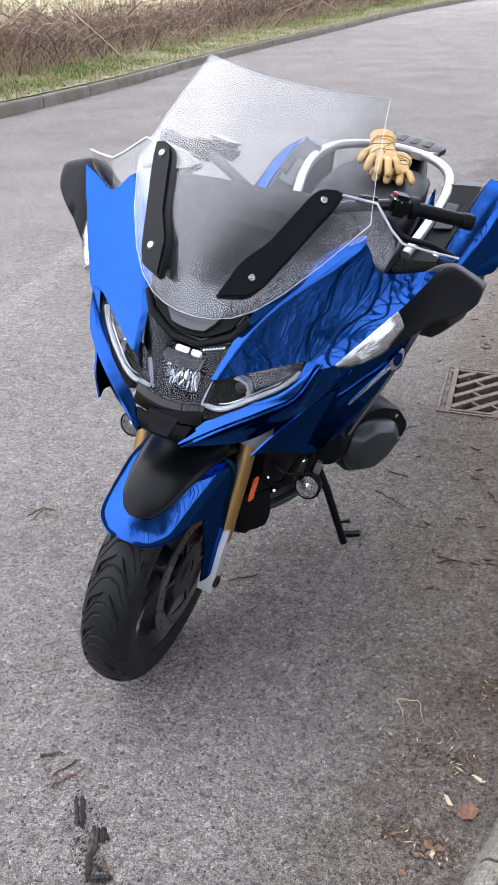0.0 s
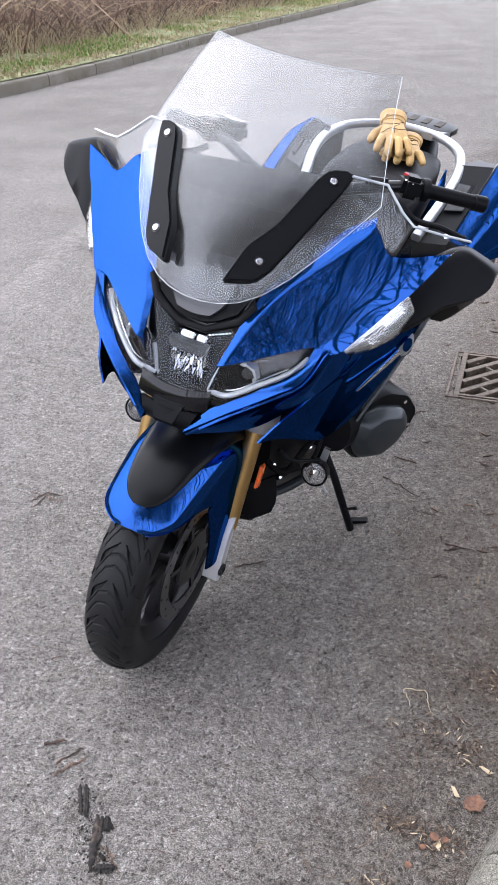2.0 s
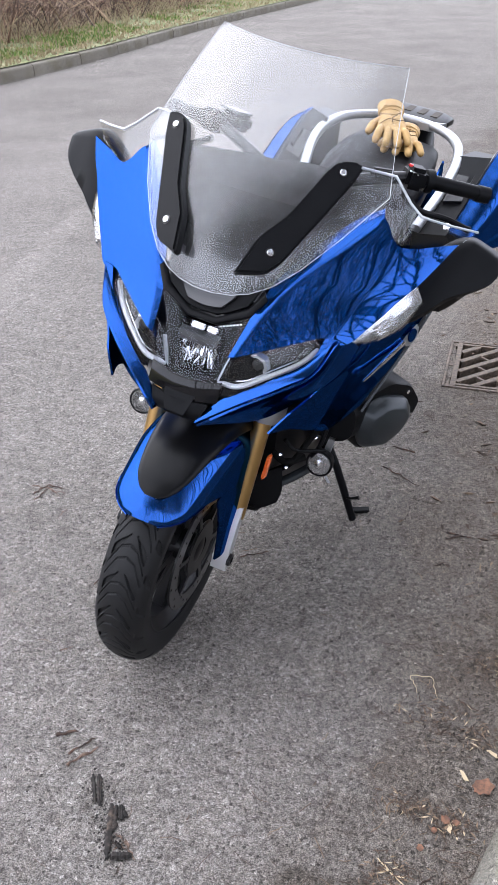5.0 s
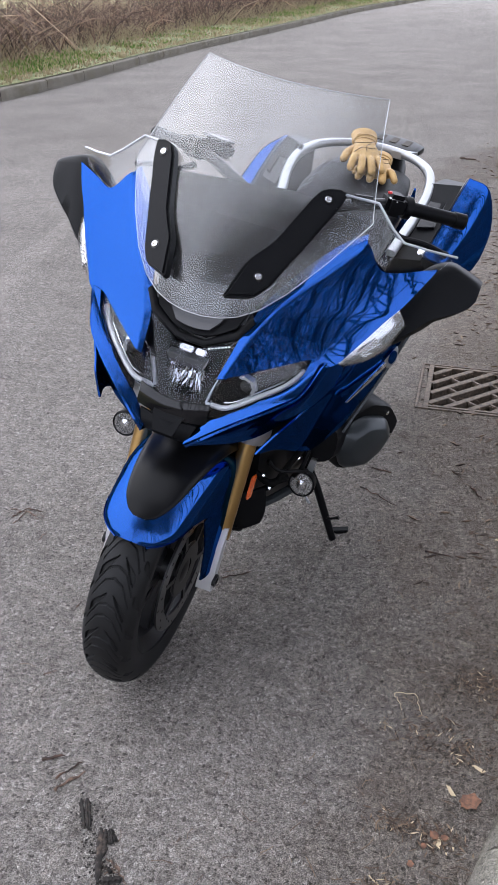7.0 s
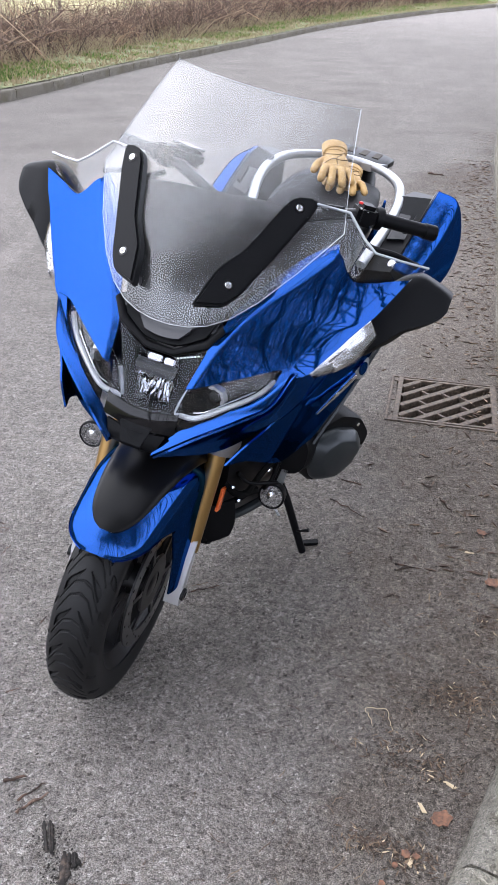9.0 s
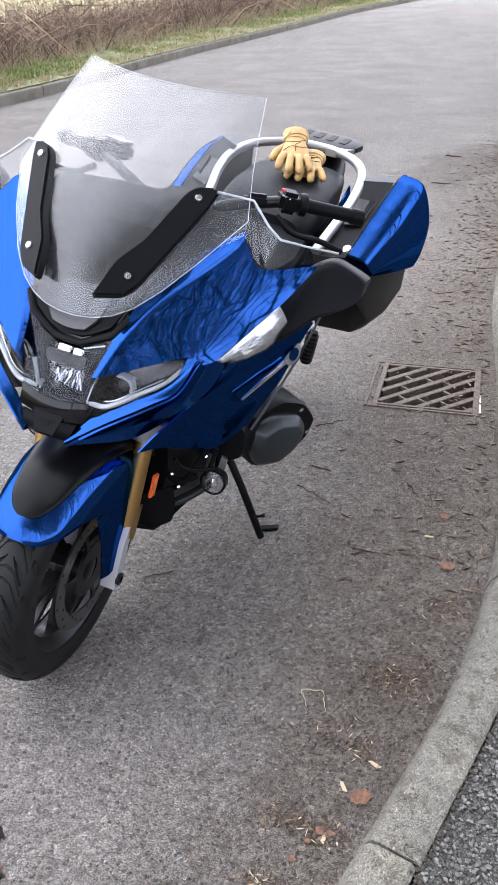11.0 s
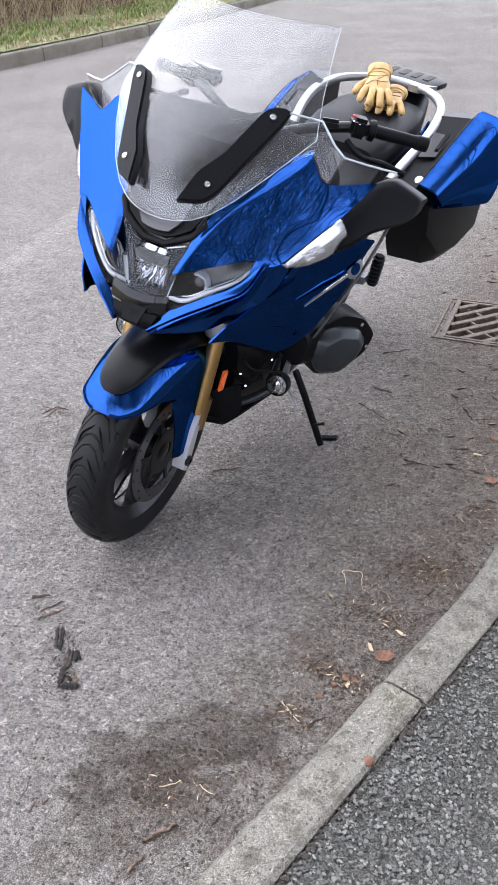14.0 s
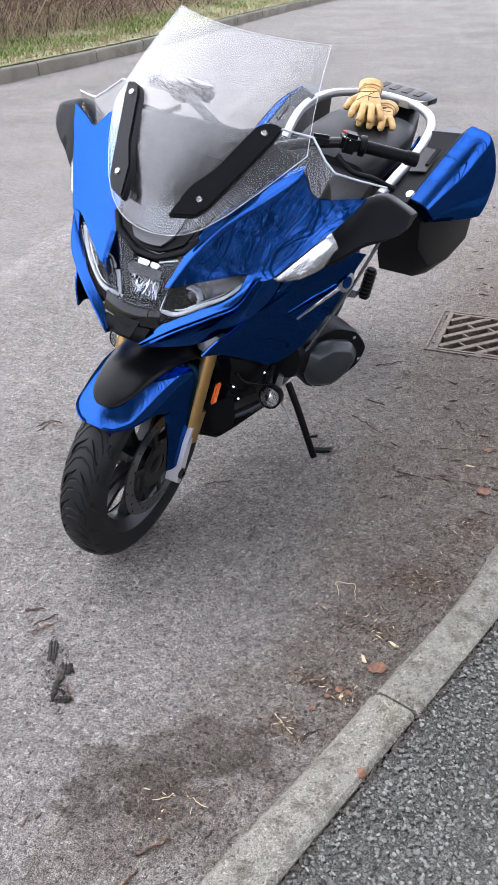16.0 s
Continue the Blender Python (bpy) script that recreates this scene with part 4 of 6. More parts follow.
part("instrument_shroud", sheet([[(-0.15, 0.23, 1.02), (-0.07, 0.19, 0.985), (0, 0.182, 0.978), (0.07, 0.19, 0.985), (0.15, 0.23, 1.02)], [(-0.2, 0.29, 1.07), (-0.1, 0.255, 1.06), (0, 0.245, 1.055), (0.1, 0.255, 1.06), (0.2, 0.29, 1.07)], [(-0.225, 0.34, 1.115), (-0.1, 0.31, 1.118), (0, 0.30, 1.12), (0.1, 0.31, 1.118), (0.225, 0.34, 1.115)]], -0.005, 4, 4), M_matte, bike, "black instrument shroud")
part("dashboard", sheet([[(-0.22, 0.32, 1.105), (0, 0.29, 1.115), (0.22, 0.32, 1.105)], [(-0.22, 0.42, 1.15), (0, 0.43, 1.165), (0.22, 0.42, 1.15)], [(-0.2, 0.5, 1.1), (0, 0.51, 1.11), (0.2, 0.5, 1.1)]], 0.02), M_matte, bike, "black dashboard hood")
d_low = [flank(x, u, -0.006) for x, u in ((0.195, 1.10), (0.262, 1.153), (0.292, 1.112), (0.318, 1.094), (0.356, 1.097), (0.412, 1.108))]
d_top = [Vector(p) for p in ((0.185, 0.335, 1.222), (0.262, 0.345, 1.222), (0.306, 0.336, 1.182), (0.334, 0.338, 1.162), (0.384, 0.372, 1.152), (0.44, 0.42, 1.141))]
d_low, d_top = ([a.lerp(b, k / 5) for a, b in zip(p, p[1:]) for k in range(5)] + [p[-1]] for p in (d_low, d_top))
defl = [d_low, [a.lerp(b, 0.5) for a, b in zip(d_low, d_top)], d_top]
for s, f in BOTH:
    d = part("wind_deflector", f(sheet(defl, 0.003, 4, 1)), M_defl, bike, "small clear wind deflector")
    d.visible_shadow = False
    part("deflector_edge", f(tube(defl[2], 0.0026, 8)), M_edge, d)

# indicators and mirrors
sig = [[(0.275, 0.219, 0.906), (0.307, 0.245, 0.95), (0.342, 0.285, 1.0), (0.367, 0.32, 1.03)], [(0.282, 0.222, 0.906), (0.326, 0.252, 0.938), (0.364, 0.29, 0.975), (0.384, 0.33, 1.0)], [(0.277, 0.225, 0.902), (0.32, 0.262, 0.916), (0.36, 0.307, 0.94), (0.374, 0.34, 0.98)]]
M_sig = material("indicator_reflector", (0.72, 0.73, 0.75), 0.2, 0.75)
M_comb = material("faceted_reflector", (0.7, 0.7, 0.71), 0.2, 0.8)
bump(M_comb, voronoi(M_comb, 190, False).outputs["Distance"], 1.0, 0.004)
comb = [[(0.316, 0.243, 0.948), (0.340, 0.27, 0.978)], [(0.330, 0.249, 0.934), (0.356, 0.278, 0.962)], [(0.328, 0.258, 0.92), (0.354, 0.29, 0.94)]]
for s, f in BOTH:
    i = part("indicator", f(sheet(sig, -0.012, 4, 4)), M_sig, bike, "white indicator lamp")
    part("facet_patch", f(sheet([[Vector(p) + Vector((0.0015, -0.0015, 0)) for p in r] for r in comb], -0.002, 4, 4)), M_comb, i, "honeycomb reflector")
    part("indicator_lens", f(sheet([[Vector(p) + Vector((0.004, -0.004, 0)) for p in r] for r in sig], -0.002, 4, 4)), M_lens, i, "clear indicator lens")
    rings = []
    for x, rb, rt, ub, ut in ((0.352, 0.33, 0.40, 0.935, 1.052), (0.375, 0.335, 0.413, 0.945, 1.082), (0.40, 0.352, 0.424, 0.968, 1.104), (0.43, 0.378, 0.436, 0.998, 1.114), (0.465, 0.402, 0.446, 1.017, 1.103), (0.495, 0.424, 0.455, 1.037, 1.09), (0.506, 0.438, 0.46, 1.054, 1.083)):
        if s < 0:
            ub -= 0.022 * min(1.0, (x - 0.34) / 0.08) * min(1.0, (0.53 - x) / 0.05)
            x = x * 1.02 + 0.016 * ease((x - 0.34) / 0.1)
        h = ut - ub
        sec = [(rb + 0.008, ub), (rb, ub + 0.09 * h), (rb + (rt - rb) * 0.42 - 0.004, ub + 0.45 * h), (rt - 0.008, ub + 0.86 * h), (rt, ub + 0.97 * h), (rt + 0.012, ut), (rt + 0.05, ut - 0.004), (rt + 0.062, ut - 0.014), (rt + 0.03, ub + 0.25 * h), (rb + 0.05, ub)]
        rings.append([Vector((x, r, u)) for r, u in sec])
    rings = [[p for p in crom([r[k] for r in rings], 4)] for k in range(10)]
    rings = [[c[i] for c in rings] for i in range(len(rings[0]))]
    part("mirror", f(loft(rings)), M_black, bike, "matt black mirror housing", 50)

# handlebars
for s, f in BOTH:
    axis = (Vector((0.262, 0.655, 1.152)), Vector((0.415, 0.742, 1.136)))
    g = part("grip", f(lathe([(0.015, 0), (0.0165, 0.004), (0.0165, 0.145), (0.019, 0.146), (0.019, 0.176), (0.014, 0.178)], aim(*axis), 24)), M_black, bike, "black rubber handlebar grip")
    sw = part("switchgear", f(join(rbox(0.055, 0.05, 0.05, 0.01, aim((0.25, 0.645, 1.155), axis[1])), lathe([(0.024, 0), (0.027, 0.006), (0.027, 0.016), (0.022, 0.018)], aim((0.262, 0.655, 1.152), axis[1]) @ pose(0, 0, 0.012), 24))), M_black, bike, "black handlebar switch block")
    part("handlebar", f(tube(crom([(0.06, 0.56, 1.10), (0.15, 0.585, 1.135), (0.25, 0.645, 1.155)], 5), 0.014, 14)), M_dark, bike)
    part("lever", f(tube(crom([(0.24, 0.605, 1.125), (0.29, 0.595, 1.10), (0.35, 0.60, 1.098), (0.405, 0.625, 1.08)], 5), [0.008] * 5 + [0.007] * 10 + [0.009], 10)), M_black, bike, "black hand lever")
    if s < 0:
        rs = part("reservoir", f(rbox(0.08, 0.055, 0.04, 0.011, Matrix.Translation((0.205, 0.645, 1.168)) @ pose(0, 0, 0, -8, 0, 22))), M_black, bike, "black fluid reservoir")
        part("reservoir_cap", f(rbox(0.07, 0.046, 0.006, 0.002, Matrix.Translation((0.205, 0.645, 1.19)) @ pose(0, 0, 0, -8, 0, 22))), M_grey, rs, "grey reservoir cap")
    else:
        part("bar_clamp", f(rbox(0.06, 0.036, 0.03, 0.009, Matrix.Translation((0.185, 0.605, 1.15)) @ pose(0, 0, 0, -8, 0, 30))), M_black, bike, "black handlebar clamp")
part("red_switch", rbox(0.01, 0.008, 0.005, 0.001, Matrix.Translation((0.238, 0.63, 1.182))), M_red, bike, "red kill switch")
for k in range(3):
    part("switch_mark", rbox(0.006, 0.003, 0.004, 0.001, Matrix.Translation((0.243 + 0.008 * k, 0.62, 1.172 - 0.002 * k))), M_white, bike)

# tank, seats, rack
def hull(stations, n=20, power=0.75):
    rings = []
    for r, cx, hw, u0, u1 in stations:
        um, b = (u0 + u1) / 2, (u1 - u0) / 2
        rings.append([Vector((cx + hw * math.copysign(abs(math.cos(q)) ** power, math.cos(q)), r, um + b * math.copysign(abs(math.sin(q)) ** power, math.sin(q)))) for q in [2 * math.pi * k / n for k in range(n)]])
    return loft(rings)


part("inner_body", hull([(0.2, 0, 0.10, 0.72, 0.86), (0.3, 0, 0.19, 0.6, 0.98), (0.45, 0, 0.23, 0.5, 1.05), (0.62, 0, 0.25, 0.45, 1.06), (0.8, -0.01, 0.24, 0.45, 1.0)]), M_matte, bike)
part("fuel_tank", hull([(0.5, 0, 0.15, 0.8, 1.05), (0.6, -0.01, 0.2, 0.75, 1.1), (0.8, -0.02, 0.2, 0.7, 1.08), (1.0, -0.03, 0.15, 0.7, 0.98)]), M_matte, bike, "black fuel tank cover")
part("rider_seat", hull([(0.88, 0, 0.10, 0.80, 0.90), (1.0, 0, 0.15, 0.78, 0.87), (1.15, 0, 0.17, 0.78, 0.875), (1.27, 0, 0.165, 0.80, 0.92)]), M_seat, bike, "black vinyl rider seat")
part("passenger_seat", hull([(1.24, 0, 0.13, 0.85, 0.935), (1.28, 0, 0.16, 0.84, 0.962), (1.42, 0, 0.172, 0.86, 0.988), (1.58, 0, 0.168, 0.88, 1.006), (1.7, 0, 0.15, 0.9, 1.012), (1.74, 0, 0.11, 0.92, 1.0)], 28, 0.5), M_seat, bike, "black vinyl passenger seat")
rail = crom([(0.205, 1.24, 0.86), (0.216, 1.31, 0.897), (0.23, 1.46, 0.955), (0.228, 1.58, 1.0), (0.205, 1.68, 1.03), (0.15, 1.76, 1.045), (0.06, 1.80, 1.052), (-0.06, 1.80, 1.05), (-0.15, 1.76, 1.04), (-0.215, 1.68, 1.026), (-0.245, 1.57, 1.0), (-0.238, 1.45, 0.965), (-0.21, 1.33, 0.93), (-0.2, 1.24, 0.88)], 6)
v, f = tube(rail, 0.019, 16)
for k, p in enumerate(v):
    c = rail[k // 16]
    d = p - c
    v[k] = c + Vector((d.x * 0.85, d.y * 0.85, math.copysign(min(abs(d.z), 0.013), d.z)))
part("grab_rail", (v, f), M_silver, bike, "silver aluminium grab rail")
rack = part("luggage_rack", hull([(1.84, -0.01, 0.10, 1.03, 1.052), (1.9, -0.01, 0.13, 1.028, 1.06), (2.02, -0.01, 0.135, 1.02, 1.062), (2.08, -0.01, 0.10, 1.028, 1.055)], 24, 0.5), M_black, bike, "black luggage rack plate")
# dull dark slabs on the plate stand in for shade inside the slots
for x in (-0.075, -0.025, 0.025, 0.075):
    part("rack_slot", rbox(0.026, 0.11, 0.004, 0.001, Matrix.Translation((x - 0.01, 1.96, 1.0605))), M_soil, rack)
for s in (-1, 1):
    part("rail_bracket", loft([[(s * 0.06 + a, 1.79 + b, 1.045 + c) for a, b, c in ((-0.02, -0.01, 0.012), (0.02, -0.01, 0.012), (0.02, -0.01, -0.012), (-0.02, -0.01, -0.012))], [(s * 0.1 + a, 1.9 + b, 1.04 + c) for a, b, c in ((-0.02, 0, 0.012), (0.02, 0, 0.012), (0.02, 0, -0.012), (-0.02, 0, -0.012))]]), M_silver, bike)
part("tail", hull([(0.9, 0, 0.15, 0.5, 0.8), (1.3, 0, 0.17, 0.62, 0.86), (1.7, 0, 0.15, 0.74, 0.96), (2.0, 0, 0.08, 0.85, 1.02)]), M_black, bike)
both("tail_side", sheet([[(0.17, 1.2, 0.80), (0.175, 1.45, 0.88), (0.165, 1.72, 0.965)], [(0.185, 1.2, 0.72), (0.19, 1.45, 0.80), (0.17, 1.75, 0.90)]], 0.006), M_blue)

# panniers
for s, f in BOTH:
    shift = Matrix.Translation((0, 0, 0) if s > 0 else (-0.005, 0, 0.005))
    P = lambda shape: place(f(shape), shift)
    body = part("pannier", P(loft([[(0.2, 1.24, 0.845), (0.30, 1.25, 0.862), (0.345, 1.33, 0.785), (0.345, 1.42, 0.66), (0.32, 1.44, 0.60), (0.2, 1.44, 0.58)],
                                  [(0.22, 1.44, 0.945), (0.315, 1.47, 0.955), (0.385, 1.52, 0.78), (0.378, 1.53, 0.57), (0.33, 1.54, 0.505), (0.2, 1.52, 0.50)],
                                  [(0.232, 1.6, 1.022), (0.325, 1.70, 1.02), (0.41, 1.74, 0.80), (0.405, 1.72, 0.545), (0.35, 1.68, 0.48), (0.2, 1.64, 0.48)],
                                  [(0.25, 1.84, 1.0), (0.32, 1.86, 1.0), (0.41, 1.92, 0.82), (0.42, 1.93, 0.58), (0.35, 1.88, 0.51), (0.22, 1.84, 0.51)]])), M_black, bike, "black side case with blue lid", 28)
    shell = [[(0.306, 1.262, 0.868), (0.322, 1.48, 0.957), (0.335, 1.72, 1.028), (0.332, 1.86, 1.012)],
             [(0.355, 1.27, 0.857), (0.39, 1.50, 0.942), (0.41, 1.75, 1.006), (0.396, 1.89, 0.985)],
             [(0.378, 1.305, 0.825), (0.43, 1.56, 0.87), (0.455, 1.84, 0.88), (0.42, 1.95, 0.88)],
             [(0.375, 1.33, 0.805), (0.425, 1.60, 0.79), (0.455, 1.88, 0.76), (0.42, 1.97, 0.77)],
             [(0.352, 1.345, 0.79), (0.395, 1.63, 0.735), (0.44, 1.90, 0.695), (0.41, 1.96, 0.70)]]
    if s < 0:
        shell = [[Vector(p) + Vector((0.012, 0.0, d)) for p in r] for r, d in zip(shell, (-0.03, -0.075, -0.07, -0.05, -0.03))]
    part("pannier_lid", P(sheet(shell, 0.008, 6, 6)), M_blue, body, "glossy blue outer lid", 60)
    part("lid_seam", P(tube([Vector(p) + Vector((-0.004, -0.002, 0.003)) for p in crom(shell[0], 6)], 0.0022, 6)), M_gloss, body)
    part("latch_recess", P(loft([[(0.245, 1.38, 0.925), (0.30, 1.40, 0.935), (0.305, 1.52, 0.985), (0.25, 1.51, 0.985)], [(0.248, 1.382, 0.9165), (0.298, 1.40, 0.926), (0.302, 1.515, 0.976), (0.252, 1.505, 0.976)]])), M_gloss, body, "black latch recess")
    part("latch", P(loft([[(0.285, 1.425, 0.953), (0.297, 1.43, 0.954), (0.303, 1.52, 0.992), (0.29, 1.515, 0.993)], [(0.285, 1.425, 0.945), (0.297, 1.43, 0.945), (0.303, 1.52, 0.982), (0.29, 1.515, 0.982)]])), M_black, body, "black latch handle")
    part("lock", P(lathe([(0.016, 0), (0.016, 0.006), (0.011, 0.009), (0.0, 0.009)], aim((0.296, 1.29, 0.874), (0.31, 1.2, 0.96)), 20)), M_chrome, body, "round steel lock")

a, b = Vector((0.303, 1.0, 0.598)), Vector((0.307, 1.0, 0.702))
for s, f in BOTH:
    peg = part("foot_peg", f(tube([a, a.lerp(b, 0.5), b], [0.016, 0.0175, 0.015], 14)), M_black, bike, "black rubber foot peg")
    for k in range(7):
        part("peg_rib", f(lathe([(0.016, -0.003), (0.0205, -0.002), (0.0205, 0.002), (0.016, 0.003)], aim(a.lerp(b, 0.1 + 0.13 * k), b), 14, True)), M_rubber, peg)
both("peg_bracket", loft([[(0.25, 0.97, 0.62), (0.285, 0.97, 0.625), (0.285, 1.0, 0.63), (0.25, 1.0, 0.625)], [(0.25, 0.97, 0.59), (0.285, 0.97, 0.60), (0.285, 1.0, 0.605), (0.25, 1.0, 0.595)]]), M_silver)

# engine, exhaust, stand, fog lamps
part("engine", hull([(0.42, 0, 0.13, 0.33, 0.6), (0.55, 0, 0.2, 0.25, 0.62), (0.8, 0, 0.2, 0.24, 0.6), (1.0, 0, 0.16, 0.28, 0.6)]), M_dark, bike, "dark engine block")
part("belly_panel", sheet([[(-0.13, 0.34, 0.335), (0, 0.31, 0.34), (0.13, 0.34, 0.335)], [(-0.13, 0.42, 0.28), (0, 0.40, 0.26), (0.13, 0.42, 0.28)], [(-0.14, 0.75, 0.23), (0, 0.75, 0.2), (0.14, 0.75, 0.23)]], 0.006), M_matte, bike, "black engine guard")
HEAD = pose(0.34, 0.63, 0.53, 0, 0, -32) @ pose(-0.34, -0.63, -0.53) @ Matrix(((0, 0, 1, 0), (1, 0, 0, 0), (0, 1, 0, 0), (0, 0, 0, 1)))
head_edge = [(0.55, 0.61), (0.64, 0.645), (0.725, 0.622), (0.782, 0.56), (0.765, 0.5), (0.675, 0.432), (0.58, 0.442), (0.525, 0.53)]
head_face = [(0.545, 0.585), (0.61, 0.612), (0.7, 0.595), (0.735, 0.55), (0.705, 0.49), (0.64, 0.45), (0.575, 0.46), (0.535, 0.53)]


def dome(outline, heights):
    """A cast cover over an outline: rings that draw in as they rise."""
    c = Vector((sum(a for a, _ in outline), sum(b for _, b in outline))) / len(outline)
    ring = [Vector(p) for p in outline]
    soft = []
    for k, p in enumerate(ring):
        a, b = ring[k - 1], ring[(k + 1) % len(ring)]
        soft += [p.lerp(a, 0.22), p.lerp(a, 0.06).lerp(b, 0.06), p.lerp(b, 0.22)]
    return loft([[HEAD @ Vector((*c.lerp(p, k), h)) for p in soft] for h, k in heights])


for s, f in BOTH:
    part("cylinder", f(hull([(0.5, 0.24, 0.06, 0.5, 0.62), (0.6, 0.25, 0.07, 0.47, 0.64), (0.74, 0.24, 0.07, 0.46, 0.60)])), M_black, bike, "black cylinder head")
    rim_cast = part("head_rim", f(dome(head_edge, ((0.25, 1.0), (0.328, 1.0), (0.338, 0.95)))), M_black, bike, "black cylinder head edge")
    part("valve_cover", f(dome(head_face, ((0.33, 1.0), (0.35, 0.99), (0.358, 0.93), (0.376, 0.74), (0.379, 0.66)))), M_grey, bike, "grey valve cover")
    for r, u in ((0.715, 0.6), (0.6, 0.452), (0.755, 0.52)):
        part("cover_bolt", f(lathe([(0.006, 0), (0.006, 0.004), (0.003, 0.005), (0.0, 0.005)], HEAD @ pose(r, u, 0.336), 10)), M_chrome, rim_cast)
    part("exhaust_pipe", f(tube(crom([(0.22, 0.56, 0.48), (0.17, 0.56, 0.40), (0.12, 0.62, 0.30), (0.1, 0.8, 0.25)], 6), 0.019, 14)), material("exhaust_steel", (0.22, 0.21, 0.19), 0.4, 0.9), bike, "steel exhaust header")
    c = Vector((0.242, 0.47, 0.437)) if s > 0 else Vector((0.25, 0.405, 0.468))
    fm = aim(c, c + Vector((0, 0.43, -0.06)))
    fog = part("fog_lamp", f(lathe([(0.012, 0.05), (0.026, 0.045), (0.034, 0.03), (0.036, 0.0), (0.033, -0.004), (0.03, 0.0)], fm, 28)), M_black, bike, "round black auxiliary lamp")
    part("fog_reflector", f(lathe([(0.03, -0.001), (0.024, 0.006), (0.014, 0.01), (0.012, -0.002), (0.0, -0.004)], fm, 24)), M_chrome, fog)
    part("fog_glass", f(lathe([(0.031, -0.003), (0.02, -0.006), (0.0, -0.007), (0.0, -0.005), (0.03, -0.001)], fm, 24)), M_lens, fog)
    part("fog_bracket", f(tube([c + Vector((0, 0.04, 0)), c + Vector((-0.02, 0.08, 0.06)), c + Vector((-0.05, 0.09, 0.12))], 0.012, 10)), M_black, fog)
st = part("side_stand", tube([(0.2, 0.74, 0.34), (0.25, 0.735, 0.27), (0.337, 0.77, 0.085)], 0.012, 12), M_black, bike, "black steel side stand")
part("stand_foot", place(slab([(-0.03, -0.014), (0.03, -0.016), (0.038, 0.01), (-0.025, 0.014)], 0.009, 0.003), BIKE.inverted() @ Matrix.Translation((0.325, 2.585, 0.002)) @ pose(0, 0, 0, 0, 0, 20)), M_black, st)
part("stand_peg", tube([(0.298, 0.75, 0.165), (0.318, 0.74, 0.176), (0.335, 0.735, 0.19), (0.34, 0.735, 0.193)], [0.004, 0.004, 0.005, 0.007], 8), M_black, st)
coil = [Vector((0.188, 0.735, 0.27)).lerp(Vector((0.24, 0.735, 0.205)), k / 60) + Vector((0.004 * math.cos(k * 1.6), 0.004 * math.sin(k * 1.6), 0)) for k in range(61)]
part("return_spring", tube(coil, 0.0022, 6), M_silver, st, "grey coil spring")
# hoses, brackets and fasteners below the fairing
clutter = new("lower_fittings")
clutter.parent = bike
for pts, r, mat, what in (([(0.225, 0.44, 0.56), (0.208, 0.43, 0.517), (0.183, 0.41, 0.452), (0.14, 0.42, 0.40)], 0.008, M_matte, "hose"), ([(0.24, 0.46, 0.55), (0.235, 0.45, 0.50), (0.22, 0.46, 0.46)], 0.006, M_black, "hose"),
                          ([(0.16, 0.38, 0.53), (0.19, 0.40, 0.50), (0.25, 0.46, 0.49)], 0.005, M_black, "cable"), ([(0.13, 0.40, 0.47), (0.17, 0.40, 0.455), (0.21, 0.43, 0.47)], 0.009, M_matte, "hose"), ([(0.12, 0.43, 0.33), (0.18, 0.47, 0.365), (0.25, 0.53, 0.43)], 0.013, M_grey, "exhaust_elbow")):
    part(what, tube(crom(pts, 5), r, 10), mat, clutter)
part("bracket", loft([[(0.246, 0.50, 0.51), (0.262, 0.50, 0.51), (0.262, 0.508, 0.51), (0.246, 0.508, 0.51)], [(0.236, 0.50, 0.44), (0.256, 0.50, 0.44), (0.256, 0.508, 0.44), (0.236, 0.508, 0.44)]]), M_silver, clutter, "bare metal bracket")
for q in ((0.205, 0.432, 0.50), (0.152, 0.40, 0.47), (0.175, 0.398, 0.44), (0.222, 0.44, 0.53), (0.15, 0.385, 0.42)):
    part("bolt", lathe([(0.0045, 0), (0.0045, 0.003), (0.003, 0.004), (0.0, 0.004)], aim(q, Vector(q) + Vector((0.3, -1, 0.5))), 10), M_chrome, clutter)
both("air_flap", sheet([[(0.09, 0.33, 0.42), (0.13, 0.345, 0.44), (0.17, 0.37, 0.46)], [(0.1, 0.335, 0.36), (0.14, 0.345, 0.37), (0.18, 0.38, 0.385)], [(0.112, 0.35, 0.312), (0.145, 0.352, 0.328), (0.176, 0.375, 0.345)]], 0.005, 3, 3), M_black, clutter, label="black lower air flap")


# ---- gully grate ----
def bar(p, q, w, z0, z1):
    p, q = Vector((*p, 0)), Vector((*q, 0))
    d = (q - p).normalized()
    s = Vector((-d.y, d.x, 0)) * w / 2
    top = [p + s, q + s, q - s, p - s]
    k = 0.82
    return loft([[v + Vector((0, 0, z0)) for v in top], [v + Vector((0, 0, z1 - 0.002)) for v in top], [(p + q) / 2 + (v - (p + q) / 2) * 1.0 - (s if i in (0, 1) else -s) * (1 - k) + Vector((0, 0, z1)) for i, v in enumerate(top)]])


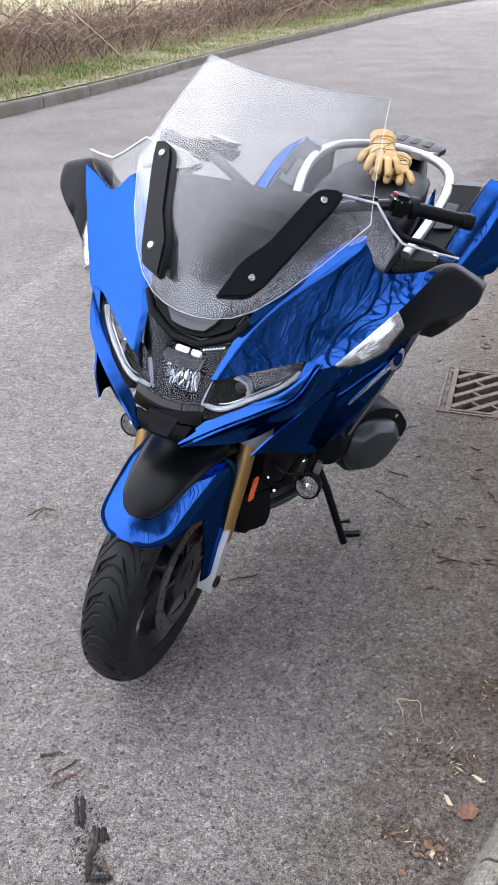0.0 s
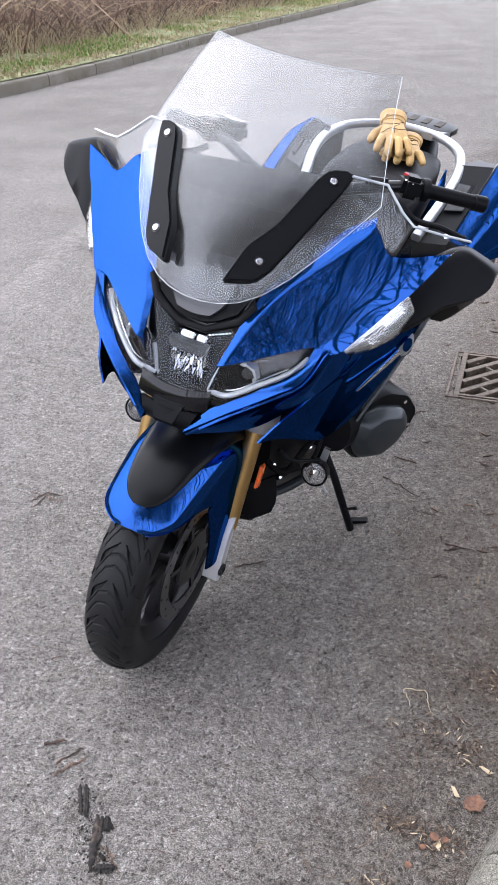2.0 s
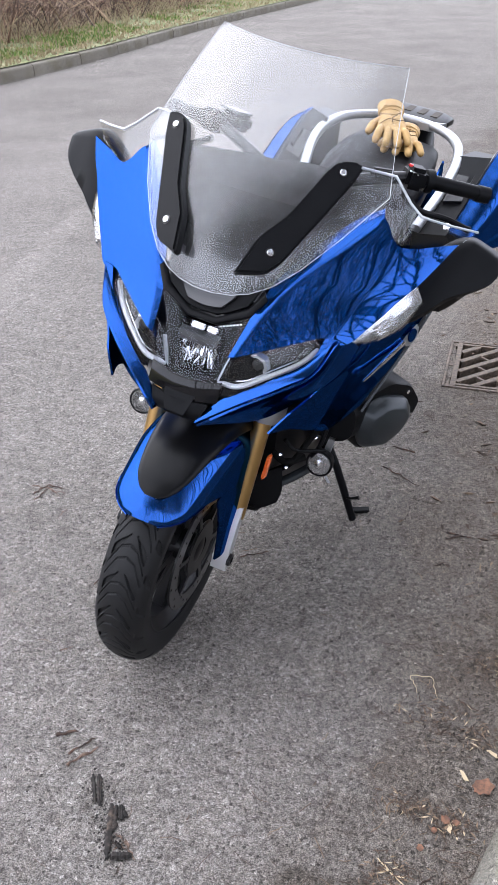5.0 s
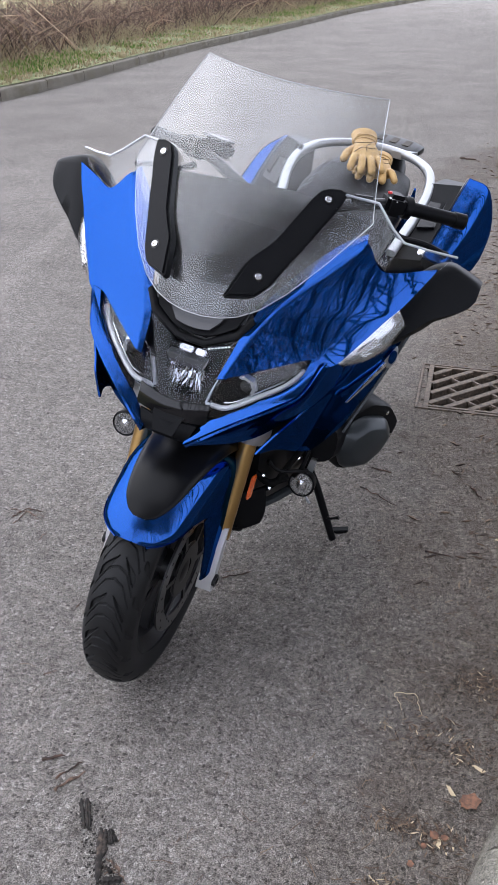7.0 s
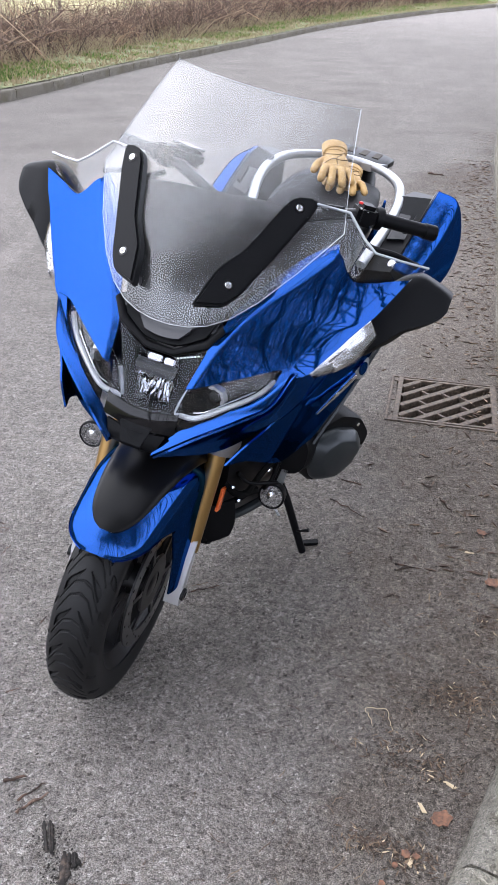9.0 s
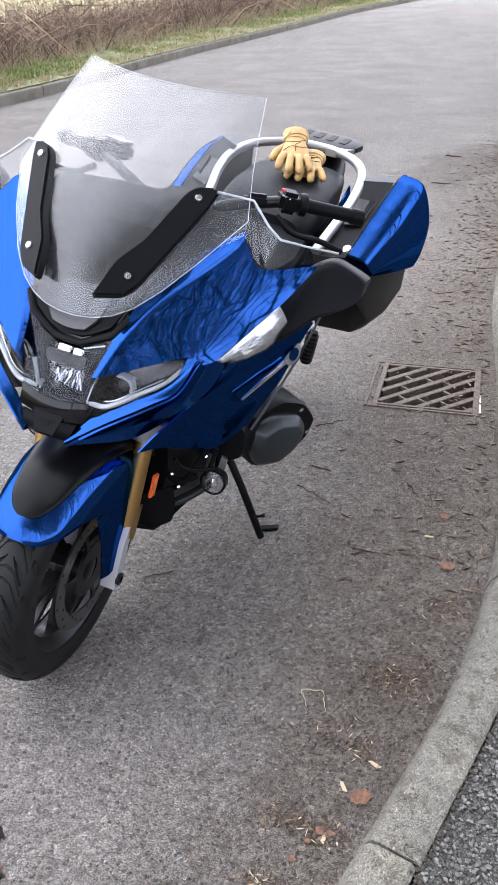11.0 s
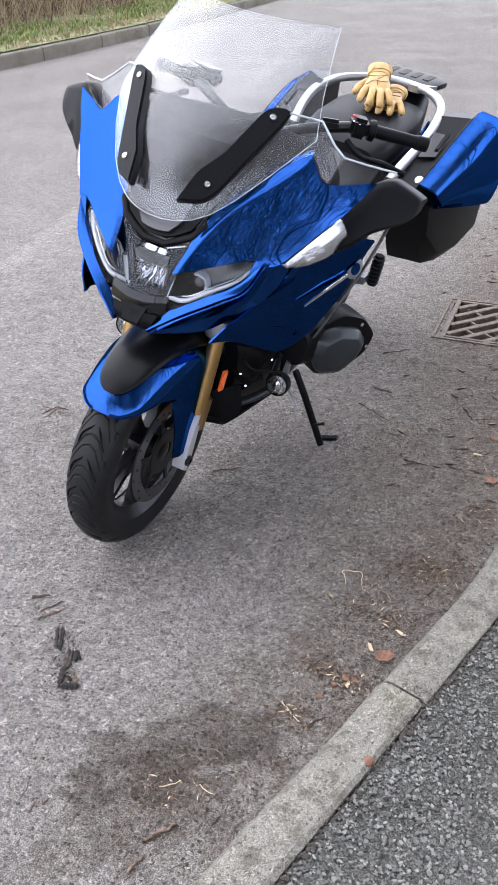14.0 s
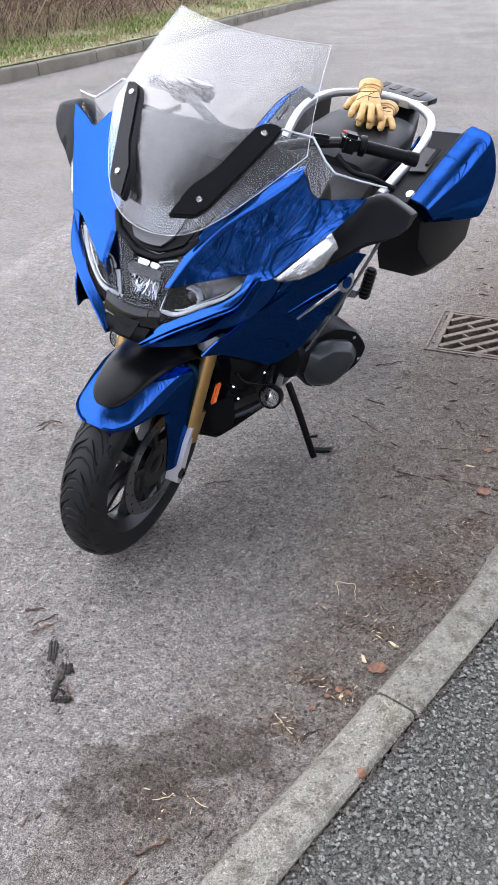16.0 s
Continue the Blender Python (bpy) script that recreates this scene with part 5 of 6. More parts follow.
GRATE = Matrix(((1.0, 0.064, 0, 0.548), (-0.03, 0.998, 0, 3.562), (0, 0, 1, 0), (0, 0, 0, 1)))
W, H = 0.455, 0.49
grate = thing("drain_grate", GRATE, "rusty cast-iron drain grate set in the road by the kerb", "drain grate")
part("pit", join(*[bar(a, b, 0.02, -0.35, -0.012) for a, b in (((0, 0.01), (W, 0.01)), ((0, H - 0.01), (W, H - 0.01)), ((0.01, 0), (0.01, H)), ((W - 0.01, 0), (W - 0.01, H)))]), M_soil, grate, "dark gully pit wall")
part("pit_floor", rbox(W, H, 0.01, 0, Matrix.Translation((W / 2, H / 2, -0.34))), M_soil, grate)
for a, b, w in (((-0.012, 0.006), (W, 0.006), 0.014), ((-0.012, H - 0.006), (W, H - 0.006), 0.014), ((-0.008, 0.013), (-0.008, H - 0.013), 0.012), ((0.03, 0.013), (0.03, H - 0.013), 0.022), ((W - 0.012, 0.013), (W - 0.012, H - 0.013), 0.026), ((0.041, 0.03), (W - 0.025, 0.03), 0.016), ((0.041, H - 0.03), (W - 0.025, H - 0.03), 0.016)):
    part("frame_bar", bar(a, b, w, -0.03, 0.006), M_iron, grate)
for y in (0.03, 0.24, 0.46):
    part("hinge_lug", rbox(0.022, 0.05, 0.02, 0.003, Matrix.Translation((0.008, y, -0.008))), M_iron, grate)
for x, y in ((0.22, 0.018), (0.23, H - 0.018)):
    part("frame_lug", rbox(0.03, 0.014, 0.02, 0.003, Matrix.Translation((x, y, -0.005))), M_iron, grate)
X0, X1, Y0, Y1, SLOPE = 0.04, W - 0.024, 0.036, H - 0.036, 1.08
for k in range(-4, 5):
    # each diagonal bar is clipped to the opening
    c = 0.063 + 0.104 * k
    xa, xb = max(X0, X0 + (Y0 - c) / SLOPE), min(X1, X0 + (Y1 - c) / SLOPE)
    if xb - xa > 0.03:
        part("grate_bar", bar((xa, c + SLOPE * (xa - X0)), (xb, c + SLOPE * (xb - X0)), 0.028, -0.03, 0.004), M_iron, grate)
for x, row in ((0.144, 1), (0.137, 0), (0.235, 0), (0.137, -1), (0.313, -1), (0.221, -2), (0.318, -2), (0.312, -3)):
    y = 0.063 + 0.104 * (row + 0.5) + SLOPE * (x - X0)
    part("cross_web", bar((x - 0.02, y + 0.0185), (x + 0.02, y - 0.0185), 0.012, -0.025, 0.003), M_iron, grate)

# ---- leather gloves on the passenger seat ----
def capsule(pts, rad, seg=12):
    p = crom(pts, 5)
    n = len(p)
    r = np.interp(np.linspace(0, 1, n), np.linspace(0, 1, len(rad)), rad)
    d0, d1 = (p[0] - p[1]).normalized(), (p[-1] - p[-2]).normalized()
    pts2 = [p[0] + d0 * r[0] * 0.85] + p + [p[-1] + d1 * r[-1] * 0.55, p[-1] + d1 * r[-1] * 0.9]
    return tube(pts2, [r[0] * 0.3] + list(r) + [r[-1] * 0.8, r[-1] * 0.3], seg)


def glove(m, label, worn, spread=1.0, seed=1):
    g = thing("glove", m, label, "glove", "pair of leather gloves")
    rng = random.Random(seed)
    stations = []
    for y, hw, z0, z1 in ((0.0, 0.036, 0.004, 0.046), (0.03, 0.037, 0.0, 0.046), (0.07, 0.045, 0.0, 0.047), (0.115, 0.05, 0.0, 0.043), (0.14, 0.046, 0.003, 0.036)):
        zm, b = (z0 + z1) / 2, (z1 - z0) / 2
        stations.append([Vector((hw * math.cos(q) * (1 + rng.uniform(-0.03, 0.03)), y, zm + b * math.copysign(abs(math.sin(q)) ** 0.8, math.sin(q)))) for q in [2 * math.pi * k / 18 for k in range(18)]])
    part("palm", loft(stations), worn, g)
    for k, (x, length, r) in enumerate(((-0.036, 0.058, 0.0125), (-0.0125, 0.078, 0.0135), (0.0125, 0.076, 0.0135), (0.036, 0.06, 0.0135))):
        dx = x * 0.45 * spread
        part("finger", capsule([(x, 0.118, 0.026), (x + dx * 0.5, 0.118 + length * 0.5, 0.03), (x + dx, 0.118 + length, 0.015)], [r * 1.05, r, r * 0.95]), worn, g)
        part("seam", tube(crom([(x - r * 0.95, 0.12, 0.03), (x + dx * 0.5 - r * 0.9, 0.118 + length * 0.5, 0.034), (x + dx - r * 0.5, 0.118 + length * 0.98, 0.022)], 4), 0.0012, 5), M_seam, g)
    part("thumb", capsule([(0.036, 0.05, 0.02), (0.062, 0.085, 0.018), (0.074, 0.12, 0.014)], [0.016, 0.0145, 0.0125]), worn, g)
    part("cuff", loft([[Vector((hw * math.cos(q), y, 0.025 + b * math.sin(q))) for q in [2 * math.pi * k / 20 for k in range(20)]] for y, hw, b in ((-0.05, 0.046, 0.03), (-0.03, 0.044, 0.03), (-0.006, 0.039, 0.026), (0.012, 0.038, 0.024))]), worn, g)
    part("strap", loft([[Vector((hw * math.cos(q), y + 0.01 * math.cos(q), 0.025 + b * math.sin(q))) for q in [2 * math.pi * k / 20 for k in range(20)]] for y, hw, b in ((-0.022, 0.042, 0.028), (-0.02, 0.0455, 0.032), (-0.002, 0.043, 0.03), (0.0, 0.039, 0.026))]), worn, g)
    part("strap_loop", rbox(0.014, 0.024, 0.005, 0.002, Matrix.Translation((0.026, -0.01, 0.05)) @ pose(0, 0, 0, 0, 35, 0)), worn, g)
    for c in ([(-0.03, 0.03, 0.046), (-0.01, 0.055, 0.051), (0.02, 0.06, 0.05), (0.04, 0.045, 0.041)], [(-0.035, 0.08, 0.044), (-0.012, 0.095, 0.049), (0.016, 0.092, 0.049), (0.042, 0.105, 0.036)], [(-0.015, 0.06, 0.051), (0.002, 0.085, 0.051), (0.0, 0.115, 0.045)]):
        part("seam", tube(crom(c, 5), 0.0014, 5), M_seam, g)
    return g


glove(BIKE @ pose(0.03, 1.66, 1.004, -2, 6, 190), "worn golden leather glove lying under another on the seat", M_glove, 1.5, 4)
glove(BIKE @ pose(-0.035, 1.635, 1.062, -13, 4, 198), "tan leather glove palm up on the passenger seat", M_glove, 1.0, 2)


# ---- twigs, bark, leaves ----
def stick(x0, y0, x1, y1, r, mat, label, name="twig", cat="twig", seed=0):
    rng = random.Random(seed)
    r = r * 0.75
    a, b = Vector((x0, y0, r)), Vector((x1, y1, r * 1.3))
    d = b - a
    s = Vector((-d.y, d.x, 0))
    pts = [a]
    for k in range(1, 7):
        pts.append(a.lerp(b, (k + rng.uniform(-0.25, 0.25)) / 7) + s * rng.uniform(-0.06, 0.06) + Vector((0, 0, r * rng.uniform(0, 0.6))))
    pts.append(b)
    rr = [r * rng.uniform(0.7, 1.25) * (1 - 0.045 * k) for k in range(8)]
    rr[-1] *= 0.5
    o = new(name, mesh_of(name, *tube([p - a for p in pts], rr, 7), mat, 50))
    o.location = a
    return tagged(o, label, cat, "debris on the road")


M_redwood = material("peeled_twig", (0.2, 0.11, 0.075), 0.8)
base(M_redwood, ramp(M_redwood, noise_tex(M_redwood, 90, 5), [(0.36, (0.03, 0.02, 0.015)), (0.52, (0.11, 0.068, 0.048)), (0.72, (0.26, 0.18, 0.13))]))
TWIGS = [(-0.218, 1.54, -0.171, 1.56, 0.005), (-0.157, 1.47, -0.111, 1.531, 0.005), (-0.167, 1.5, -0.127, 1.553, 0.004),
         (0.59, 1.362, 0.632, 1.409, 0.003), (0.367, 1.003, 0.419, 1.055, 0.005), (0.37, 0.934, 0.384, 0.978, 0.004), (0.124, 0.983, 0.123, 1.007, 0.003), (0.139, 1.008, 0.147, 1.026, 0.003),
         (0.485, 1.078, 0.492, 1.103, 0.003), (0.781, 1.88, 0.793, 1.931, 0.003), (0.021, 2.268, 0.097, 2.315, 0.003), (0.369, 3.334, 0.473, 3.4, 0.004)]
TWIGS_FAR = [(-0.73, 2.434, -0.708, 2.493, 0.003), (-0.708, 2.493, -0.648, 2.486, 0.003), (-0.347, 2.051, -0.342, 2.078, 0.003), (0.751, 2.957, 0.787, 2.871, 0.005),
             (0.603, 2.532, 0.681, 2.519, 0.004), (0.797, 9.9, 0.965, 9.8, 0.012), (0.473, 2.994, 0.39, 3.017, 0.004), (0.686, 8.387, 0.866, 8.362, 0.008), (0.371, 2.873, 0.505, 2.776, 0.003), (0.665, 1.858, 0.714, 1.839, 0.002)]
for k, t in enumerate(TWIGS + TWIGS_FAR):
    stick(*t, M_redwood if k in (1, 4, 5) else M_twig, "reddish-brown broken twig on the asphalt" if k in (1, 4, 5) else "thin dark dead twig on the asphalt", seed=k)
for k, t in enumerate([(0.008, 1.344, 0.043, 1.326, 0.0026), (0.03, 1.338, 0.065, 1.301, 0.0022), (0.016, 1.311, 0.035, 1.335, 0.0018), (-0.019, 1.38, -0.017, 1.401, 0.0035), (0.022, 1.342, 0.05, 1.312, 0.0018), (0.012, 1.326, 0.046, 1.318, 0.0016),
                       (-0.758, 2.478, -0.629, 2.46, 0.0026), (-0.713, 2.4, -0.693, 2.483, 0.0026), (-0.71, 2.49, -0.639, 2.44, 0.002), (-0.329, 1.787, -0.299, 1.81, 0.0026), (-0.591, 2.325, -0.586, 2.382, 0.002)]):
    stick(*t, M_redwood, "short reddish-brown twig splinter on the asphalt", seed=70 + k)
STRAWS = [(0.522, 1.419, 0.578, 1.375, 0.0018), (0.343, 1.121, 0.389, 1.148, 0.0018), (0.412, 1.156, 0.464, 1.144, 0.0016), (0.544, 1.914, 0.593, 1.923, 0.0016), (0.544, 1.914, 0.564, 1.862, 0.0014), (0.593, 1.923, 0.613, 1.853, 0.0014)]
for k, t in enumerate(STRAWS):
    stick(*t, M_straw, "pale dry straw stalk on the asphalt", "straw_stalk", "straw", 50 + k)
def bark_piece(x0, y0, x1, y1, w, seed):
    """A crumbling strip with furrows along its length."""
    rng = random.Random(seed)
    a, b = Vector((x0, y0, 0)), Vector((x1, y1, 0))
    d = b - a
    side = Vector((-d.y, d.x, 0)).normalized()
    groove = [rng.uniform(0.6, 1.25) for _ in range(14)]
    rings = []
    n = 22
    for i in range(n + 1):
        t = i / n
        c = d * t + side * rng.uniform(-0.14, 0.14) * w
        e = max(0.5, min(1.0, 9 * t, 9 * (1 - t))) * rng.uniform(0.8, 1.12)
        rings.append([c + side * w * e * math.cos(q) * groove[k] * rng.uniform(0.9, 1.12) + Vector((0, 0, max(0.0004, 0.004 + w * e * 0.75 * math.sin(q) * groove[k] * rng.uniform(0.85, 1.12)))) for k, q in enumerate(2 * math.pi * k / 14 for k in range(14))])
    o = new("bark_piece", mesh_of("bark_piece", *loft(rings), M_bark, 12))
    o.location = a
    return tagged(o, "crumbling piece of dark rotten bark", "bark", "debris on the road")


BARK = [(-0.093, 1.463, -0.059, 1.398, 0.0045), (-0.08, 1.466, -0.05, 1.398, 0.0055), (-0.025, 1.405, 0.011, 1.29, 0.0065), (-0.016, 1.404, 0.0, 1.346, 0.0055), (-0.006, 1.407, 0.008, 1.376, 0.006),
        (0.017, 1.292, 0.056, 1.306, 0.009), (0.004, 1.396, 0.014, 1.384, 0.004), (0.018, 1.324, 0.03, 1.316, 0.004)]
for k, t in enumerate(BARK):
    bark_piece(*t, 90 + k)


def dead_leaf(x, y, size, turn, seed):
    rng = random.Random(seed)
    n = 14
    v = [Vector((0, 0, 0.006))]
    for k in range(n):
        a = 2 * math.pi * k / n
        r = size * (0.75 + 0.25 * math.cos(a)) * (1 + (0.14 if k % 2 else -0.1))
        v.append(Vector((r * math.cos(a), 0.8 * r * math.sin(a), 0.004 + size * 0.25 * rng.random())))
    low = [p - Vector((0, 0, 0.0008)) for p in v]
    f = [(0, k + 1, (k + 1) % n + 1) for k in range(n)]
    m = len(v)
    f += [(m, m + (k + 1) % n + 1, m + k + 1) for k in range(n)] + [(k + 1, m + k + 1, m + (k + 1) % n + 1, (k + 1) % n + 1) for k in range(n)]
    o = new("dead_leaf", mesh_of("dead_leaf", v + low, f, M_leaf, 60))
    o.matrix_world = pose(x, y, 0.002, 0, 0, turn)
    return tagged(o, "curled russet-brown dead leaf by the kerb", "leaf", "debris on the road")


for k, (x, y, s) in enumerate([(0.712, 1.622, 0.03), (0.646, 1.528, 0.014), (0.668, 1.53, 0.01), (0.625, 1.505, 0.009), (0.874, 2.766, 0.022), (0.884, 2.483, 0.03), (0.60, 1.455, 0.01)]):
    dead_leaf(x, y, s, 40 + 70 * k, k)
for k, (x, y, a) in enumerate([(0.678, 1.65, 120), (0.74, 1.722, 150), (0.831, 2.643, 10), (0.662, 1.53, 30), (0.655, 1.52, 80)]):
    o = new("wood_chip", mesh_of("wood_chip", *slab([(-0.016, -0.004), (0.012, -0.006), (0.018, 0.0), (-0.01, 0.005)], 0.003, 0.0008), M_straw, 30))
    o.matrix_world = pose(x, y, 0.001, 0, 6, a)
    tagged(o, "pale splinter of wood beside the kerb", "wood chip", "debris on the road")
snail = new("snail_shell", mesh_of("snail_shell", *lathe([(0.001, 0), (0.008, 0.002), (0.011, 0.007), (0.009, 0.012), (0.004, 0.016), (0.0005, 0.017)], None, 16), M_leaf, 60))
snail.matrix_world = pose(0.757, 1.23, 0.119, 20, 10, 0)
tagged(snail, "small brown snail shell on the pavement", "snail shell")


def scatter(name, label, cat, count, where, piece, mat, seed):
    """Many small pieces as one mesh."""
    rng = random.Random(seed)
    v, f = [], []
    for _ in range(count):
        p = where(rng)
        a, b = piece(rng)
        turn = Matrix.Translation(p) @ pose(0, 0, 0, rng.uniform(-12, 12), rng.uniform(-12, 12), rng.uniform(0, 360))
        n = len(v)
        v += [turn @ q for q in a]
        f += [tuple(i + n for i in q) for q in b]
    return tagged(new(name, mesh_of(name, v, f, mat, 40)), label, cat, kind="stuff")


_, NEAR_LEN, near_at = walk_line(NEAR, 0, 1, 1)


def by_kerb(rng, far=0.45):
    s = rng.uniform(1.2, 16)
    p, d = near_at(s), (near_at(s + 0.05) - near_at(s - 0.05)).normalized()
    o = abs(rng.gauss(0, far * 0.5)) + 0.01
    q = p + Vector((-d.y, d.x, 0)) * o
    return Vector((q.x, q.y, rise(q.y) + 0.002))


def on_road(rng):
    y = rng.uniform(0.6, 9)
    return Vector((rng.uniform(-3, 1.0), y, 0.002))


def needle(rng):
    n = rng.uniform(0.012, 0.05)
    r = rng.uniform(0.0004, 0.001)
    b = rng.uniform(-0.2, 0.2) * n
    return tube([Vector((-n / 2, 0, 0)), Vector((0, b, 0.001)), Vector((n / 2, 0, 0))], r, 4)


def crumb(rng, lo=0.002, hi=0.006):
    s = rng.uniform(lo, hi)
    v = [Vector((rng.uniform(0.6, 1) * s * x, rng.uniform(0.6, 1) * s * y, rng.uniform(0.35, 0.6) * s * z)) for x, y, z in ((1, 0, 0), (0, 1, 0), (-1, 0, 0), (0, -1, 0), (0, 0, 1), (0, 0, -1))]
    return v, [(0, 1, 4), (1, 2, 4), (2, 3, 4), (3, 0, 4), (1, 0, 5), (2, 1, 5), (3, 2, 5), (0, 3, 5)]


def flat_chip(rng, lo=0.0028, hi=0.0072):
    """A worn chipping: a low stone with a flat, uneven top."""
    s, n = rng.uniform(lo, hi), rng.choice((4, 5, 5, 6))
    rad, flat = [s * rng.uniform(0.65, 1.2) for _ in range(n)], rng.uniform(0.5, 0.95)
    t = rng.uniform(0.6, 0.85)
    ring = lambda k, z: [Vector((k * r * math.cos(6.283 * i / n), flat * k * r * math.sin(6.283 * i / n), z + rng.uniform(-0.0004, 0.0004))) for i, r in enumerate(rad)]
    v = ring(1, -0.001) + ring(t, s * rng.uniform(0.18, 0.35))
    return v, [(i, (i + 1) % n, n + (i + 1) % n, n + i) for i in range(n)] + [tuple(range(n, 2 * n))]


M_litter = material("leaf_litter", (0.1, 0.06, 0.04), 0.9)
random_tint(M_litter, (0.025, 0.018, 0.014), (0.08, 0.05, 0.035), (0.24, 0.17, 0.11))
M_chips = material("stone_chips", (0.3, 0.3, 0.29), 0.95, 0, 0, 0.15)
random_tint(M_chips, (0.06, 0.06, 0.056), (0.125, 0.121, 0.112), (0.215, 0.21, 0.192))
bump(M_chips, noise_tex(M_chips, 700, 3), 0.6, 0.001)
scatter("bark_crumbs", "crumbs of dark rotten bark on the road", "bark", 220, lambda r: (lambda t: Vector((-0.075 + 0.1 * t + r.gauss(0, 0.018), 1.45 - 0.17 * t + r.gauss(0, 0.018), 0.002)))(r.random()), lambda r: crumb(r, 0.001, 0.0045), M_bark, 10)
scatter("needle_litter", "brown needles and stalks gathered along the kerb", "litter", 2600, by_kerb, needle, M_litter, 11)
scatter("soil_crumbs", "dark crumbs of soil along the kerb", "soil", 2600, lambda r: by_kerb(r, 0.3), lambda r: crumb(r, 0.0015, 0.006), M_soil, 12)
def shred(rng):
    n, w = rng.uniform(0.003, 0.012), rng.uniform(0.0006, 0.0022)
    v = [Vector((-n, -w * rng.random(), 0)), Vector((rng.uniform(-0.3, 0.3) * n, -w, 0.001)), Vector((n, 0, 0)), Vector((rng.uniform(-0.3, 0.3) * n, w, 0.001)), Vector((0, 0, -0.002))]
    return v, [(0, 1, 2, 3), (1, 0, 4), (2, 1, 4), (3, 2, 4), (0, 3, 4)]


HEAPS = [(0.79, 1.979, 0.045), (0.84, 2.05, 0.05), (0.749, 1.99, 0.04), (0.609, 1.798, 0.045), (0.712, 1.76, 0.04), (0.653, 1.525, 0.025), (0.568, 1.546, 0.025), (0.55, 1.387, 0.03), (0.87, 2.3, 0.05), (0.374, 1.125, 0.05)]


def in_heap(rng):
    x, y, r = rng.choice(HEAPS)
    return Vector((x + rng.gauss(0, r), y + rng.gauss(0, r * 0.7), 0.003 + 0.003 * rng.random()))


scatter("litter_heaps", "small heaps of brown bark shreds, needles and leaf scraps by the kerb", "litter", 1100, in_heap, shred, M_litter, 17)
def scrap(rng):
    return [q * 2.6 for q in shred(rng)[0]], [(0, 1, 2, 3), (1, 0, 4), (2, 1, 4), (3, 2, 4), (0, 3, 4)]


def far_gutter(rng):
    s = rng.uniform(4.2, 13)
    p, d = near_at(s), (near_at(s + 0.05) - near_at(s - 0.05)).normalized()
    q = p + Vector((-d.y, d.x, 0)) * (abs(rng.gauss(0, 0.22)) + 0.02)
    return Vector((q.x, q.y, rise(q.y) + 0.004))


scatter("gutter_litter", "brown leaf scraps and bark drifted along the gutter", "litter", 900, far_gutter, scrap, M_litter, 19)
scatter("wood_splinters", "pale splinters of wood among the litter", "litter", 60, in_heap, shred, M_straw, 18)
scatter("road_litter", "thin scraps of twig scattered over the road", "litter", 260, on_road, lambda r: needle(r), M_litter, 13)
scatter("road_grit", "loose pale grit on the road", "grit", 1500, lambda r: Vector((r.uniform(-0.9, 1.0), r.uniform(0.6, 3.2), 0.001)), lambda r: crumb(r, 0.001, 0.003), M_chips, 14)


def on_path(rng):
    s = rng.uniform(1.2, 4.6)
    p, d = near_at(s), (near_at(s + 0.05) - near_at(s - 0.05)).normalized()
    q = p - Vector((-d.y, d.x, 0)) * (0.135 + 0.95 * rng.random())
    return Vector((q.x, q.y, 0.1165))


scatter("pavement_chippings", "exposed pale stone chippings in the pavement", "chippings", 34000, on_path, flat_chip, M_chips, 15)
scatter("kerb_dirt", "dark dirt packed behind the kerb", "soil", 1500, lambda r: (lambda s: Vector((*(near_at(s) - Vector((-(near_at(s + 0.05) - near_at(s - 0.05)).normalized().y, (near_at(s + 0.05) - near_at(s - 0.05)).normalized().x, 0)) * r.uniform(0.118, 0.14)).to_2d(), 0.116)))(r.uniform(1.2, 6)), lambda r: crumb(r, 0.003, 0.008), M_soil, 16)

# ---- verge grass, hedge, fence posts ----
_, FAR_LEN, far_at = walk_line(FAR, 0, 1, 1)


def off_far(s, o):
    p, d = far_at(s), (far_at(s + 0.1) - far_at(s - 0.1)).normalized()
    q = p + Vector((-d.y, d.x, 0)) * o
    return Vector((q.x, q.y, rise(q.y) + 0.2 + 0.05 * min(o, 2)))


def blades(name, count, lo, hi, height, mat, label, seed, patch):
    rng = random.Random(seed)
    v, f = [], []
    while count:
        s = 14 + (FAR_LEN - 15) * rng.random() ** 1.5
        o = rng.uniform(lo, hi)
        p = off_far(s, o)
        if noise.noise(p * 0.8) + rng.uniform(-0.35, 0.35) < patch:
            continue
        count -= 1
        h = height * rng.uniform(0.5, 1.3)
        a = rng.uniform(0, 6.28)
        w = Vector((math.cos(a), math.sin(a), 0)) * (0.006 + 0.0004 * s)
        lean = Vector((rng.uniform(-0.5, 0.5), rng.uniform(-0.5, 0.5), 0)) * h
        n = len(v)
        v += [p - w, p + w, p + w * 0.6 + lean * 0.4 + Vector((0, 0, h * 0.6)), p - w * 0.6 + lean * 0.4 + Vector((0, 0, h * 0.6)), p + lean + Vector((0, 0, h))]
        f += [(n, n + 1, n + 2, n + 3), (n + 3, n + 2, n + 4)]
    return tagged(new(name, mesh_of(name, v, f, mat, 0)), label, "grass", kind="stuff")


blades("verge_grass", 15000, 0.5, 1.9, 0.065, M_grass, "short green grass along the verge", 21, 0.0)
blades("dry_verge_grass", 17000, 0.14, 2.2, 0.06, M_dry, "bleached dry grass along the verge", 22, -0.4)


